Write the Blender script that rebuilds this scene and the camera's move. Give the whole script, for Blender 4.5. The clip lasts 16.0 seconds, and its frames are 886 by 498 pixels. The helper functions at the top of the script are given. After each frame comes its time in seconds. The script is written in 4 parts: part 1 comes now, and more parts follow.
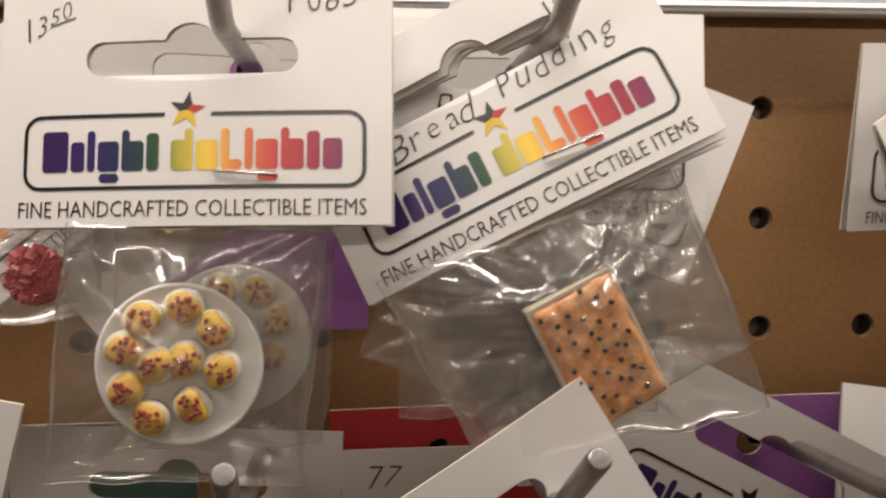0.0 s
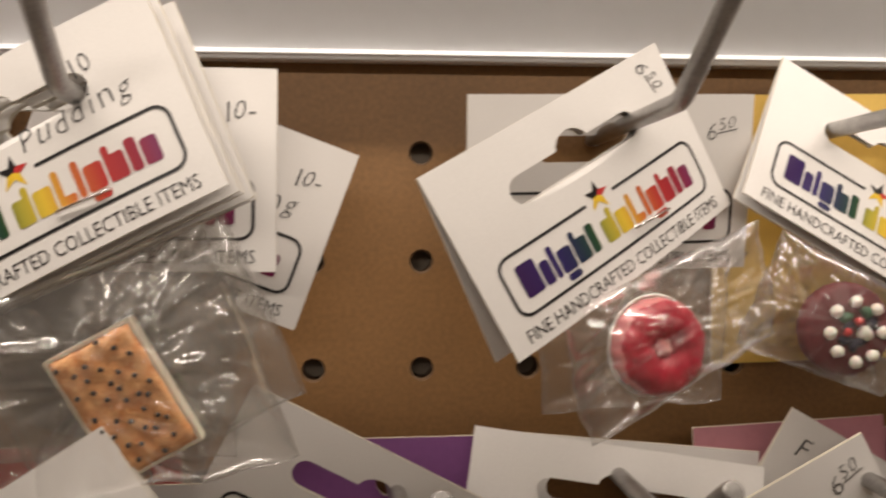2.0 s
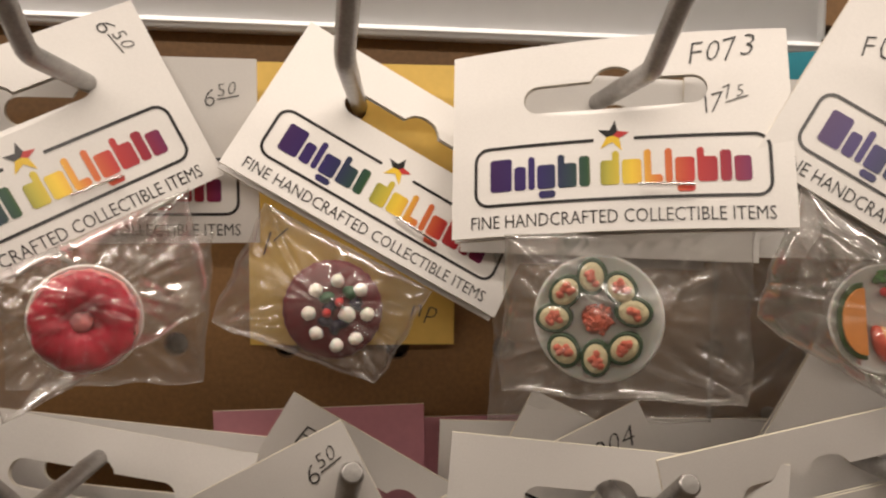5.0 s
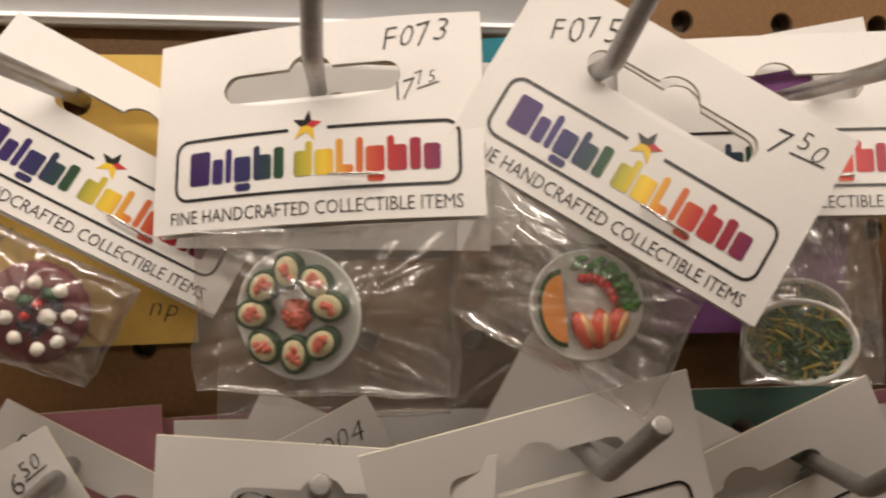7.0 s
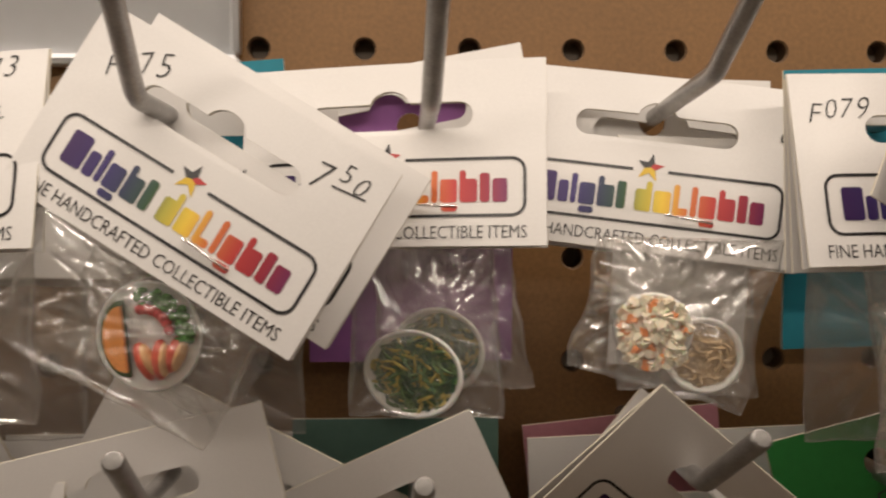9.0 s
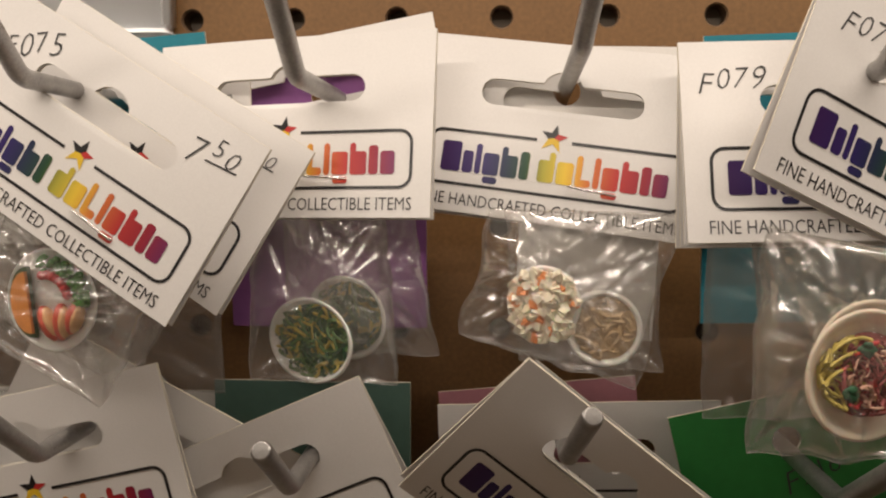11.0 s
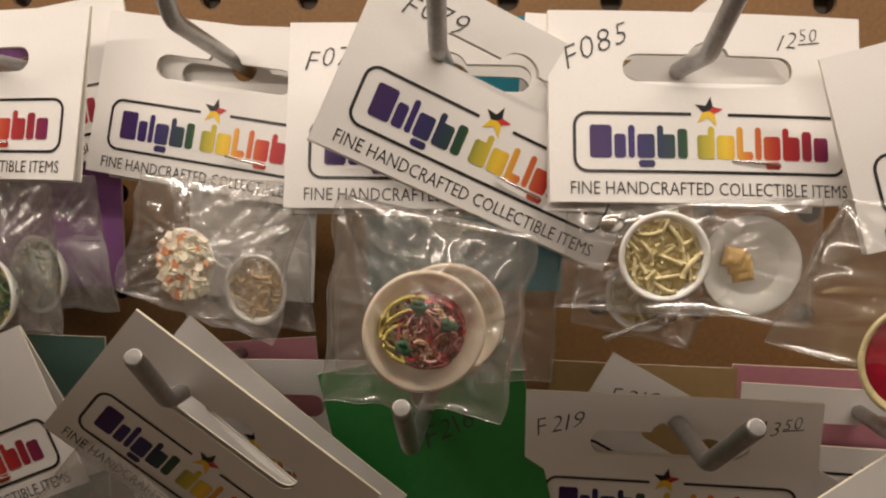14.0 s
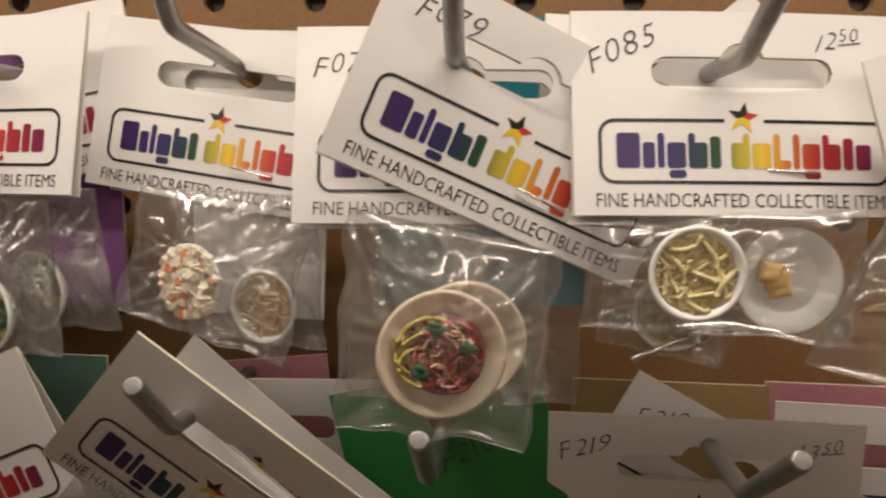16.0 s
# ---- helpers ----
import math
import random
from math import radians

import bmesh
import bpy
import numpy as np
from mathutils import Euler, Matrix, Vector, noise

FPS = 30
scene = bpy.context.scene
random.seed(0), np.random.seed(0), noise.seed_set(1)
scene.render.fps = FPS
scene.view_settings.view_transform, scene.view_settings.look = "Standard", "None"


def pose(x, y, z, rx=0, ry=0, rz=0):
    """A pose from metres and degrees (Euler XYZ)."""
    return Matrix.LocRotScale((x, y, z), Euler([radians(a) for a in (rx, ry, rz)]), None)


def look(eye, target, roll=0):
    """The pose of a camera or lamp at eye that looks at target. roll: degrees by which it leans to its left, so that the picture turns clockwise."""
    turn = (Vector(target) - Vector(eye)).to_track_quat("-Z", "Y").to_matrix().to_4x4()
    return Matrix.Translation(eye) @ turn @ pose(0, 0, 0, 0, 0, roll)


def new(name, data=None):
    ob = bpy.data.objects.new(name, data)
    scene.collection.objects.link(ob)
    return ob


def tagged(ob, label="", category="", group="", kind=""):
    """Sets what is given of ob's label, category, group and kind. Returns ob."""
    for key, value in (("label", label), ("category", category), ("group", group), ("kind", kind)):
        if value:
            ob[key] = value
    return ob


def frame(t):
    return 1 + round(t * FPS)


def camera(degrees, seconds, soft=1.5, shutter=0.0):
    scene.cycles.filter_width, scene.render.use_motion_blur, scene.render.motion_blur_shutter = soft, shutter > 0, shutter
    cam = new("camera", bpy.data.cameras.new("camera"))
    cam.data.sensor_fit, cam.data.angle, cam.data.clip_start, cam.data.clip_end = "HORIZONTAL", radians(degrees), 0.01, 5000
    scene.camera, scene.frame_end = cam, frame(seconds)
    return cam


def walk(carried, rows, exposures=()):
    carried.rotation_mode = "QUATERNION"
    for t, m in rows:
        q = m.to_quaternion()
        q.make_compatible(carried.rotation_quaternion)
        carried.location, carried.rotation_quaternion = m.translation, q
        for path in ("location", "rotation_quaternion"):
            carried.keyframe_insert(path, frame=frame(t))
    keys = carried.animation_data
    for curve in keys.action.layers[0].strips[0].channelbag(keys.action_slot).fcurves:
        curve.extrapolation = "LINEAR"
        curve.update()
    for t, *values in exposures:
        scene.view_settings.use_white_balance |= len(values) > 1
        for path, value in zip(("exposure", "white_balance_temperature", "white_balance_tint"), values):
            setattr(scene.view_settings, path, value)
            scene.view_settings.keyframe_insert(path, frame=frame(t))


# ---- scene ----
cam = camera(56.2, 16.0, 2.15, 0.4)
PATH = [
    (0, (-0.0913, -0.1848, 1.4094), (0.0945, 1.8043, 1.3141), -0.49),
    (0.5, (-0.0777, -0.1927, 1.4144), (0.0922, 1.7985, 1.337), -0.86),
    (1, (-0.0543, -0.1966, 1.4177), (0.1103, 1.7954, 1.3478), -1.01),
    (1.5, (-0.0356, -0.1908, 1.4128), (0.1349, 1.8006, 1.3415), -0.42),
    (2, (-0.0119, -0.195, 1.4155), (0.1621, 1.7964, 1.3541), -0.15),
    (2.5, (0.0101, -0.1974, 1.4184), (0.1931, 1.7935, 1.3652), 0.05),
    (3, (0.0292, -0.1995, 1.42), (0.1937, 1.7925, 1.3495), 0.36),
    (3.5, (0.0465, -0.1925, 1.4169), (0.2106, 1.7997, 1.3517), 0.76),
    (4, (0.0675, -0.1934, 1.4099), (0.2086, 1.801, 1.3634), 1.22),
    (4.2, (0.0758, -0.196, 1.4112), (0.2221, 1.798, 1.3613), 1.53),
    (6.3, (0.1167, -0.1902, 1.4127), (0.3365, 1.7946, 1.3023), -1.06),
    (6.5, (0.1216, -0.1923, 1.4164), (0.3978, 1.7856, 1.3085), -0.72),
    (7, (0.1464, -0.1945, 1.4135), (0.3893, 1.7878, 1.3062), -0.13),
    (7.5, (0.1644, -0.1986, 1.413), (0.3516, 1.7896, 1.3033), 0.2),
    (8, (0.1887, -0.2037, 1.4162), (0.3217, 1.7887, 1.3035), -0.28),
    (8.5, (0.2144, -0.2039, 1.417), (0.3209, 1.7913, 1.3284), -0.37),
    (9, (0.2385, -0.2028, 1.4174), (0.3266, 1.7936, 1.3345), -0.12),
    (9.5, (0.2519, -0.1993, 1.4143), (0.304, 1.7979, 1.3218), 0.1),
    (11.8, (0.2889, -0.2099, 1.4232), (0.1086, 1.7701, 1.206), -0.12),
    (12, (0.2913, -0.2107, 1.4216), (0.1582, 1.7747, 1.221), 0.22),
    (12.5, (0.3084, -0.2049, 1.4178), (0.2437, 1.7848, 1.2265), 0.98),
    (13, (0.3353, -0.2114, 1.4176), (0.2555, 1.7747, 1.1965), 1.17),
    (13.5, (0.3515, -0.2117, 1.4174), (0.2291, 1.7727, 1.1997), 1.14),
    (14, (0.3591, -0.2125, 1.4174), (0.1891, 1.7691, 1.2061), 1.39),
    (14.5, (0.36, -0.2163, 1.4228), (0.1394, 1.7579, 1.1907), 1.36),
    (15, (0.356, -0.2084, 1.4235), (0.0865, 1.7586, 1.1821), 0.91),
    (15.5, (0.3479, -0.2023, 1.4194), (0.1144, 1.7701, 1.1845), 0.62),
    (16, (0.3567, -0.2029, 1.42), (0.1638, 1.7758, 1.202), 0.93),
]
walk(cam, [(t, look(eye, target, roll)) for t, eye, target, roll in PATH],
     [(0, 0.06, 6150, 10), (1.0, 0.05, 6350, 10), (3.5, -0.02, 6450, 10), (6.5, -0.08, 6500, 10), (9.5, -0.09, 6500, 10), (12.5, -0.03, 6500, 10), (16, -0.04, 6500, 10)])

# ---- light ----
world = bpy.data.worlds.new("world")
scene.world = world
world.use_nodes = True
world.node_tree.nodes["Background"].inputs[0].default_value = (1.0, 0.93, 0.85, 1)
world.node_tree.nodes["Background"].inputs[1].default_value = 0.02


def lamp(name, place, target, size, watts, colour):
    data = bpy.data.lights.new(name, "AREA")
    data.shape, data.size, data.size_y, data.energy, data.color = "RECTANGLE", size[0], size[1], watts, colour
    ob = new(name, data)
    ob.matrix_world = look(place, target)
    return ob


lamp("ceiling_tube_lamp", (0.0, -3.0, 2.50), (0.0, 0.0, 1.45), (4.0, 0.16), 53.0, (1.0, 0.865, 0.735))
lamp("ceiling_tube_lamp", (0.0, -0.36, 2.50), (0.0, -0.36, 0), (3.6, 0.08), 41.0, (1.0, 0.865, 0.735))

# ---- materials ----
MM = 0.001


def mat(name, colour, rough=0.5, metal=0.0, vary=0.12, scale=400.0, bump=0.0, fine=None, spec=0.5, spot=None, sss=0.0):
    """A surface with tone variation at two scales and a fine relief."""
    m = bpy.data.materials.new(name)
    m.use_nodes = True
    nt = m.node_tree
    b = nt.nodes["Principled BSDF"]
    b.inputs["Roughness"].default_value, b.inputs["Metallic"].default_value = rough, metal
    b.inputs["Specular IOR Level"].default_value = spec
    tc = nt.nodes.new("ShaderNodeTexCoord")
    n1, n2 = nt.nodes.new("ShaderNodeTexNoise"), nt.nodes.new("ShaderNodeTexNoise")
    n1.inputs["Scale"].default_value, n1.inputs["Detail"].default_value = scale, 4
    n2.inputs["Scale"].default_value, n2.inputs["Detail"].default_value = fine or scale * 7, 3
    for n in (n1, n2):
        nt.links.new(tc.outputs["Object"], n.inputs["Vector"])
    add = nt.nodes.new("ShaderNodeMath")
    add.operation = "ADD"
    nt.links.new(n1.outputs["Fac"], add.inputs[0])
    nt.links.new(n2.outputs["Fac"], add.inputs[1])
    ramp = nt.nodes.new("ShaderNodeMapRange")
    ramp.inputs["From Min"].default_value, ramp.inputs["From Max"].default_value = 0.65, 1.35
    nt.links.new(add.outputs[0], ramp.inputs["Value"])
    mix = nt.nodes.new("ShaderNodeMix")
    mix.data_type = "RGBA"
    dark = spot or tuple(c * (1 - vary) for c in colour)
    light = tuple(min(1, c * (1 + vary)) for c in colour)
    mix.inputs["A"].default_value, mix.inputs["B"].default_value = (*dark, 1), (*light, 1)
    nt.links.new(ramp.outputs["Result"], mix.inputs["Factor"])
    nt.links.new(mix.outputs["Result"], b.inputs["Base Color"])
    if bump:
        bp = nt.nodes.new("ShaderNodeBump")
        bp.inputs["Strength"].default_value, bp.inputs["Distance"].default_value = bump, 0.0003
        nt.links.new(add.outputs[0], bp.inputs["Height"])
        nt.links.new(bp.outputs["Normal"], b.inputs["Normal"])
    if sss:
        b.inputs["Subsurface Weight"].default_value, b.inputs["Subsurface Scale"].default_value = sss, 0.002
    return m


PAPER = mat("card_paper", (0.765, 0.745, 0.725), 0.36, vary=0.04, scale=45, fine=2500, bump=0.05)
EDGE = mat("card_core", (0.72, 0.66, 0.52), 0.8, vary=0.08, scale=900)
INK = mat("black_foil_ink", (0.012, 0.011, 0.012), 0.30, vary=0.3, scale=500)
PEN = mat("pencil_line", (0.04, 0.039, 0.04), 0.6, vary=0.4, scale=900)
STEEL = mat("zinc_steel", (0.38, 0.37, 0.36), 0.40, 0.95, vary=0.2, scale=300, bump=0.12)
CUT_END = mat("cut_steel", (0.22, 0.21, 0.20), 0.62, 0.7, vary=0.2, scale=900)
STAPLE = mat("staple_steel", (0.75, 0.73, 0.70), 0.22, 1.0, vary=0.08)
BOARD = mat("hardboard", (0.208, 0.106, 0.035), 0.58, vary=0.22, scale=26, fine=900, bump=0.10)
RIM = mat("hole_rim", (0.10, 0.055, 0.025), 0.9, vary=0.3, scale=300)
WHITE_PANEL = mat("white_enamel", (0.87, 0.88, 0.90), 0.42, vary=0.02, scale=30)
PLASTER = mat("painted_plaster", (0.19, 0.155, 0.12), 0.8, vary=0.05, scale=6, bump=0.1)
FLOOR = mat("floor_vinyl", (0.30, 0.24, 0.18), 0.5, vary=0.15, scale=8)
CHINA = mat("white_resin", (0.80, 0.79, 0.76), 0.35, vary=0.04, scale=300, sss=0.1)
CLAY_CREAM = mat("cream_resin", (0.66, 0.58, 0.46), 0.4, vary=0.08, scale=300, sss=0.15)
TAGS = {
    "yellow": mat("yellow_tag", (0.70, 0.47, 0.11), 0.65, vary=0.07, scale=60),
    "teal": mat("teal_tag", (0.010, 0.20, 0.27), 0.65, vary=0.08, scale=60),
    "sea_green": mat("sea_green_tag", (0.085, 0.165, 0.135), 0.65, vary=0.08, scale=60),
    "purple": mat("purple_tag", (0.24, 0.085, 0.27), 0.65, vary=0.08, scale=60),
    "red": mat("red_tag", (0.42, 0.022, 0.022), 0.65, vary=0.1, scale=60),
    "pink": mat("pink_tag", (0.50, 0.22, 0.27), 0.65, vary=0.08, scale=60),
    "green": mat("green_tag", (0.02, 0.21, 0.04), 0.65, vary=0.1, scale=60),
    "tan": mat("tan_tag", (0.34, 0.23, 0.10), 0.65, vary=0.1, scale=60),
    "white": PAPER,
}
FOOD = {
    "egg_white": mat("egg_white", (0.80, 0.74, 0.62), 0.4, vary=0.05, sss=0.2),
    "yolk": mat("egg_yolk", (0.72, 0.46, 0.07), 0.45, vary=0.2, scale=900, bump=0.4),
    "paprika": mat("paprika", (0.32, 0.035, 0.015), 0.6, vary=0.3),
    "crust": mat("pudding_crust", (0.78, 0.46, 0.21), 0.42, vary=0.1, scale=330, bump=0.5, spot=(0.62, 0.21, 0.055)),
    "raisin": mat("raisin", (0.018, 0.008, 0.006), 0.4, vary=0.3),
    "red_glaze": mat("red_glaze", (0.40, 0.006, 0.03), 0.3, vary=0.3, scale=500, bump=0.5),
    "pink_jelly": mat("pink_jelly", (0.66, 0.24, 0.25), 0.25, vary=0.15, scale=300, sss=0.3),
    "purple_cake": mat("plum_cake", (0.115, 0.003, 0.010), 0.5, vary=0.3, scale=700, bump=0.6),
    "cream": mat("whipped_cream", (0.82, 0.78, 0.72), 0.4, vary=0.05, sss=0.2),
    "berry": mat("dark_berry", (0.012, 0.010, 0.03), 0.25, vary=0.3),
    "cherry": mat("cherry_red", (0.46, 0.014, 0.016), 0.3, vary=0.2),
    "nori": mat("nori_green", (0.018, 0.055, 0.022), 0.4, vary=0.3, scale=800),
    "rice": mat("rice", (0.66, 0.59, 0.36), 0.5, vary=0.12, scale=1500, bump=0.6),
    "salmon": mat("salmon", (0.62, 0.13, 0.075), 0.4, vary=0.3, scale=1200, bump=0.6),
    "melon": mat("melon", (0.78, 0.30, 0.075), 0.32, vary=0.12, scale=500),
    "rind": mat("melon_rind", (0.03, 0.075, 0.015), 0.4, vary=0.2),
    "lettuce": mat("lettuce", (0.05, 0.20, 0.022), 0.4, vary=0.4, scale=600, bump=0.5),
    "peach": mat("peach", (0.62, 0.09, 0.05), 0.35, vary=0.25, scale=200),
    "peach_flesh": mat("peach_flesh", (0.70, 0.40, 0.18), 0.4, vary=0.15),
    "seaweed": mat("seaweed", (0.11, 0.21, 0.07), 0.35, vary=0.4, scale=500),
    "seaweed_dark": mat("seaweed_dark", (0.045, 0.12, 0.06), 0.35, vary=0.4, scale=500),
    "yellow_strand": mat("yellow_strand", (0.50, 0.40, 0.09), 0.35, vary=0.2),
    "orange_bit": mat("carrot_bit", (0.70, 0.27, 0.10), 0.4, vary=0.2),
    "white_bit": mat("white_bit", (0.82, 0.71, 0.56), 0.45, vary=0.08, sss=0.2),
    "oat": mat("oat_tan", (0.56, 0.40, 0.22), 0.45, vary=0.3, scale=900),
    "sauce": mat("tomato_sauce", (0.20, 0.022, 0.018), 0.55, vary=0.35, scale=600, bump=0.6),
    "pale_strand": mat("pale_noodle", (0.62, 0.36, 0.26), 0.35, vary=0.2),
    "noodle": mat("golden_noodle", (0.70, 0.60, 0.33), 0.3, vary=0.2, scale=400),
    "broth": mat("broth", (0.50, 0.40, 0.18), 0.25, vary=0.2),
    "bread": mat("bread", (0.72, 0.47, 0.16), 0.5, vary=0.15, scale=700, bump=0.4),
    "basil": mat("basil", (0.025, 0.10, 0.045), 0.4, vary=0.3, scale=600),
    "bean": mat("rose_bean", (0.40, 0.10, 0.10), 0.35, vary=0.25),
}


def foil_material():
    """Printed foil whose hue runs through the rainbow along the line."""
    m = bpy.data.materials.new("rainbow_foil_ink")
    m.use_nodes = True
    nt = m.node_tree
    b = nt.nodes["Principled BSDF"]
    b.inputs["Roughness"].default_value, b.inputs["Metallic"].default_value = 0.32, 0.15
    tc, sep, ramp = nt.nodes.new("ShaderNodeTexCoord"), nt.nodes.new("ShaderNodeSeparateXYZ"), nt.nodes.new("ShaderNodeValToRGB")
    nt.links.new(tc.outputs["Generated"], sep.inputs[0])
    nt.links.new(sep.outputs[0], ramp.inputs[0])
    nt.links.new(ramp.outputs[0], b.inputs["Base Color"])
    stops = [(0.0, (0.045, 0.014, 0.09)), (0.18, (0.035, 0.02, 0.13)), (0.28, (0.022, 0.03, 0.08)), (0.39, (0.02, 0.07, 0.03)),
             (0.47, (0.45, 0.40, 0.05)), (0.56, (0.80, 0.55, 0.05)), (0.66, (0.62, 0.18, 0.04)), (0.78, (0.46, 0.035, 0.03)),
             (0.90, (0.30, 0.016, 0.035)), (1.0, (0.17, 0.02, 0.09))]
    el = ramp.color_ramp.elements
    el[0].position, el[0].color = stops[0][0], (*stops[0][1], 1)
    el[1].position, el[1].color = stops[-1][0], (*stops[-1][1], 1)
    for p, c in stops[1:-1]:
        el.new(p).color = (*c, 1)
    return m


FOIL = foil_material()


def film_material():
    """Thin clear polybag film: mostly see-through, glossy, faintly milky."""
    m = bpy.data.materials.new("clear_film")
    m.use_nodes = True
    nt = m.node_tree
    nt.nodes.remove(nt.nodes["Principled BSDF"])
    out = nt.nodes["Material Output"]
    tr, gl, df = (nt.nodes.new("ShaderNodeBsdf" + k) for k in ("Transparent", "Glossy", "Diffuse"))
    tr.inputs[0].default_value = (0.975, 0.97, 0.96, 1)
    gl.inputs["Roughness"].default_value = 0.05
    df.inputs[0].default_value = (0.8, 0.78, 0.75, 1)
    noise_t, bp, tc = nt.nodes.new("ShaderNodeTexNoise"), nt.nodes.new("ShaderNodeBump"), nt.nodes.new("ShaderNodeTexCoord")
    noise_t.inputs["Scale"].default_value, noise_t.inputs["Detail"].default_value = 90, 1
    mp = nt.nodes.new("ShaderNodeMapping")
    mp.inputs["Scale"].default_value, mp.inputs["Rotation"].default_value = (1.5, 1.0, 0.45), (0.0, 0.55, 0.0)
    nt.links.new(tc.outputs["Object"], mp.inputs["Vector"])
    nt.links.new(mp.outputs["Vector"], noise_t.inputs["Vector"])
    bp.inputs["Strength"].default_value, bp.inputs["Distance"].default_value = 0.22, 0.0010
    nt.links.new(noise_t.outputs["Fac"], bp.inputs["Height"])
    nt.links.new(bp.outputs["Normal"], gl.inputs["Normal"])
    fr = nt.nodes.new("ShaderNodeFresnel")
    fr.inputs["IOR"].default_value = 1.5
    nt.links.new(bp.outputs["Normal"], fr.inputs["Normal"])
    gain = nt.nodes.new("ShaderNodeMath")
    gain.operation, gain.use_clamp = "MULTIPLY", True
    gain.inputs[1].default_value = 3.0
    nt.links.new(fr.outputs[0], gain.inputs[0])
    cap = nt.nodes.new("ShaderNodeMath")
    cap.operation = "MINIMUM"
    cap.inputs[1].default_value = 0.48
    nt.links.new(gain.outputs[0], cap.inputs[0])
    sheen, both = nt.nodes.new("ShaderNodeBsdfGlossy"), nt.nodes.new("ShaderNodeMixShader")
    sheen.inputs["Roughness"].default_value = 0.24
    nt.links.new(bp.outputs["Normal"], sheen.inputs["Normal"])
    both.inputs[0].default_value = 0.35
    nt.links.new(gl.outputs[0], both.inputs[1])
    nt.links.new(sheen.outputs[0], both.inputs[2])
    m1, m2 = nt.nodes.new("ShaderNodeMixShader"), nt.nodes.new("ShaderNodeMixShader")
    m1.inputs[0].default_value = 0.047
    nt.links.new(tr.outputs[0], m1.inputs[1])
    nt.links.new(df.outputs[0], m1.inputs[2])
    nt.links.new(cap.outputs[0], m2.inputs[0])
    nt.links.new(m1.outputs[0], m2.inputs[1])
    nt.links.new(both.outputs[0], m2.inputs[2])
    nt.links.new(m2.outputs[0], out.inputs[0])
    return m


FILM = film_material()


# ---- builders ----
def mesh_of(name, verts, faces, mats, index=None, smooth=False):
    me = bpy.data.meshes.new(name)
    me.from_pydata([tuple(v) for v in verts], [], faces)
    for m in mats if isinstance(mats, (list, tuple)) else [mats]:
        me.materials.append(m)
    if index:
        me.polygons.foreach_set("material_index", index)
    if smooth:
        me.polygons.foreach_set("use_smooth", [True] * len(me.polygons))
    me.update()
    return me


def from_bm(name, bm, mats, smooth=False):
    me = bpy.data.meshes.new(name)
    bmesh.ops.recalc_face_normals(bm, faces=bm.faces)
    bm.to_mesh(me)
    bm.free()
    for m in mats if isinstance(mats, (list, tuple)) else [mats]:
        me.materials.append(m)
    if smooth:
        me.polygons.foreach_set("use_smooth", [True] * len(me.polygons))
    return me


def part(name, me, parent, m=None, label=""):
    """A mesh as a part of parent; m is its pose in the world."""
    ob = new(name, me)
    ob.parent = parent
    ob.matrix_parent_inverse = WORLD[parent.name].inverted()
    m = m or Matrix()
    ob.matrix_basis = m
    WORLD[ob.name] = m
    many = name in ("tangle", "lettuce", "noodle_tangle", "sauce_tangle")
    return tagged(ob, label, kind="stuff" if many else "")


WORLD = {}


def thing(name, m, label, category, group=""):
    ob = new(name)
    ob.empty_display_size = 0.01
    ob.matrix_basis = m
    WORLD[ob.name] = m
    return tagged(ob, label, category, group)


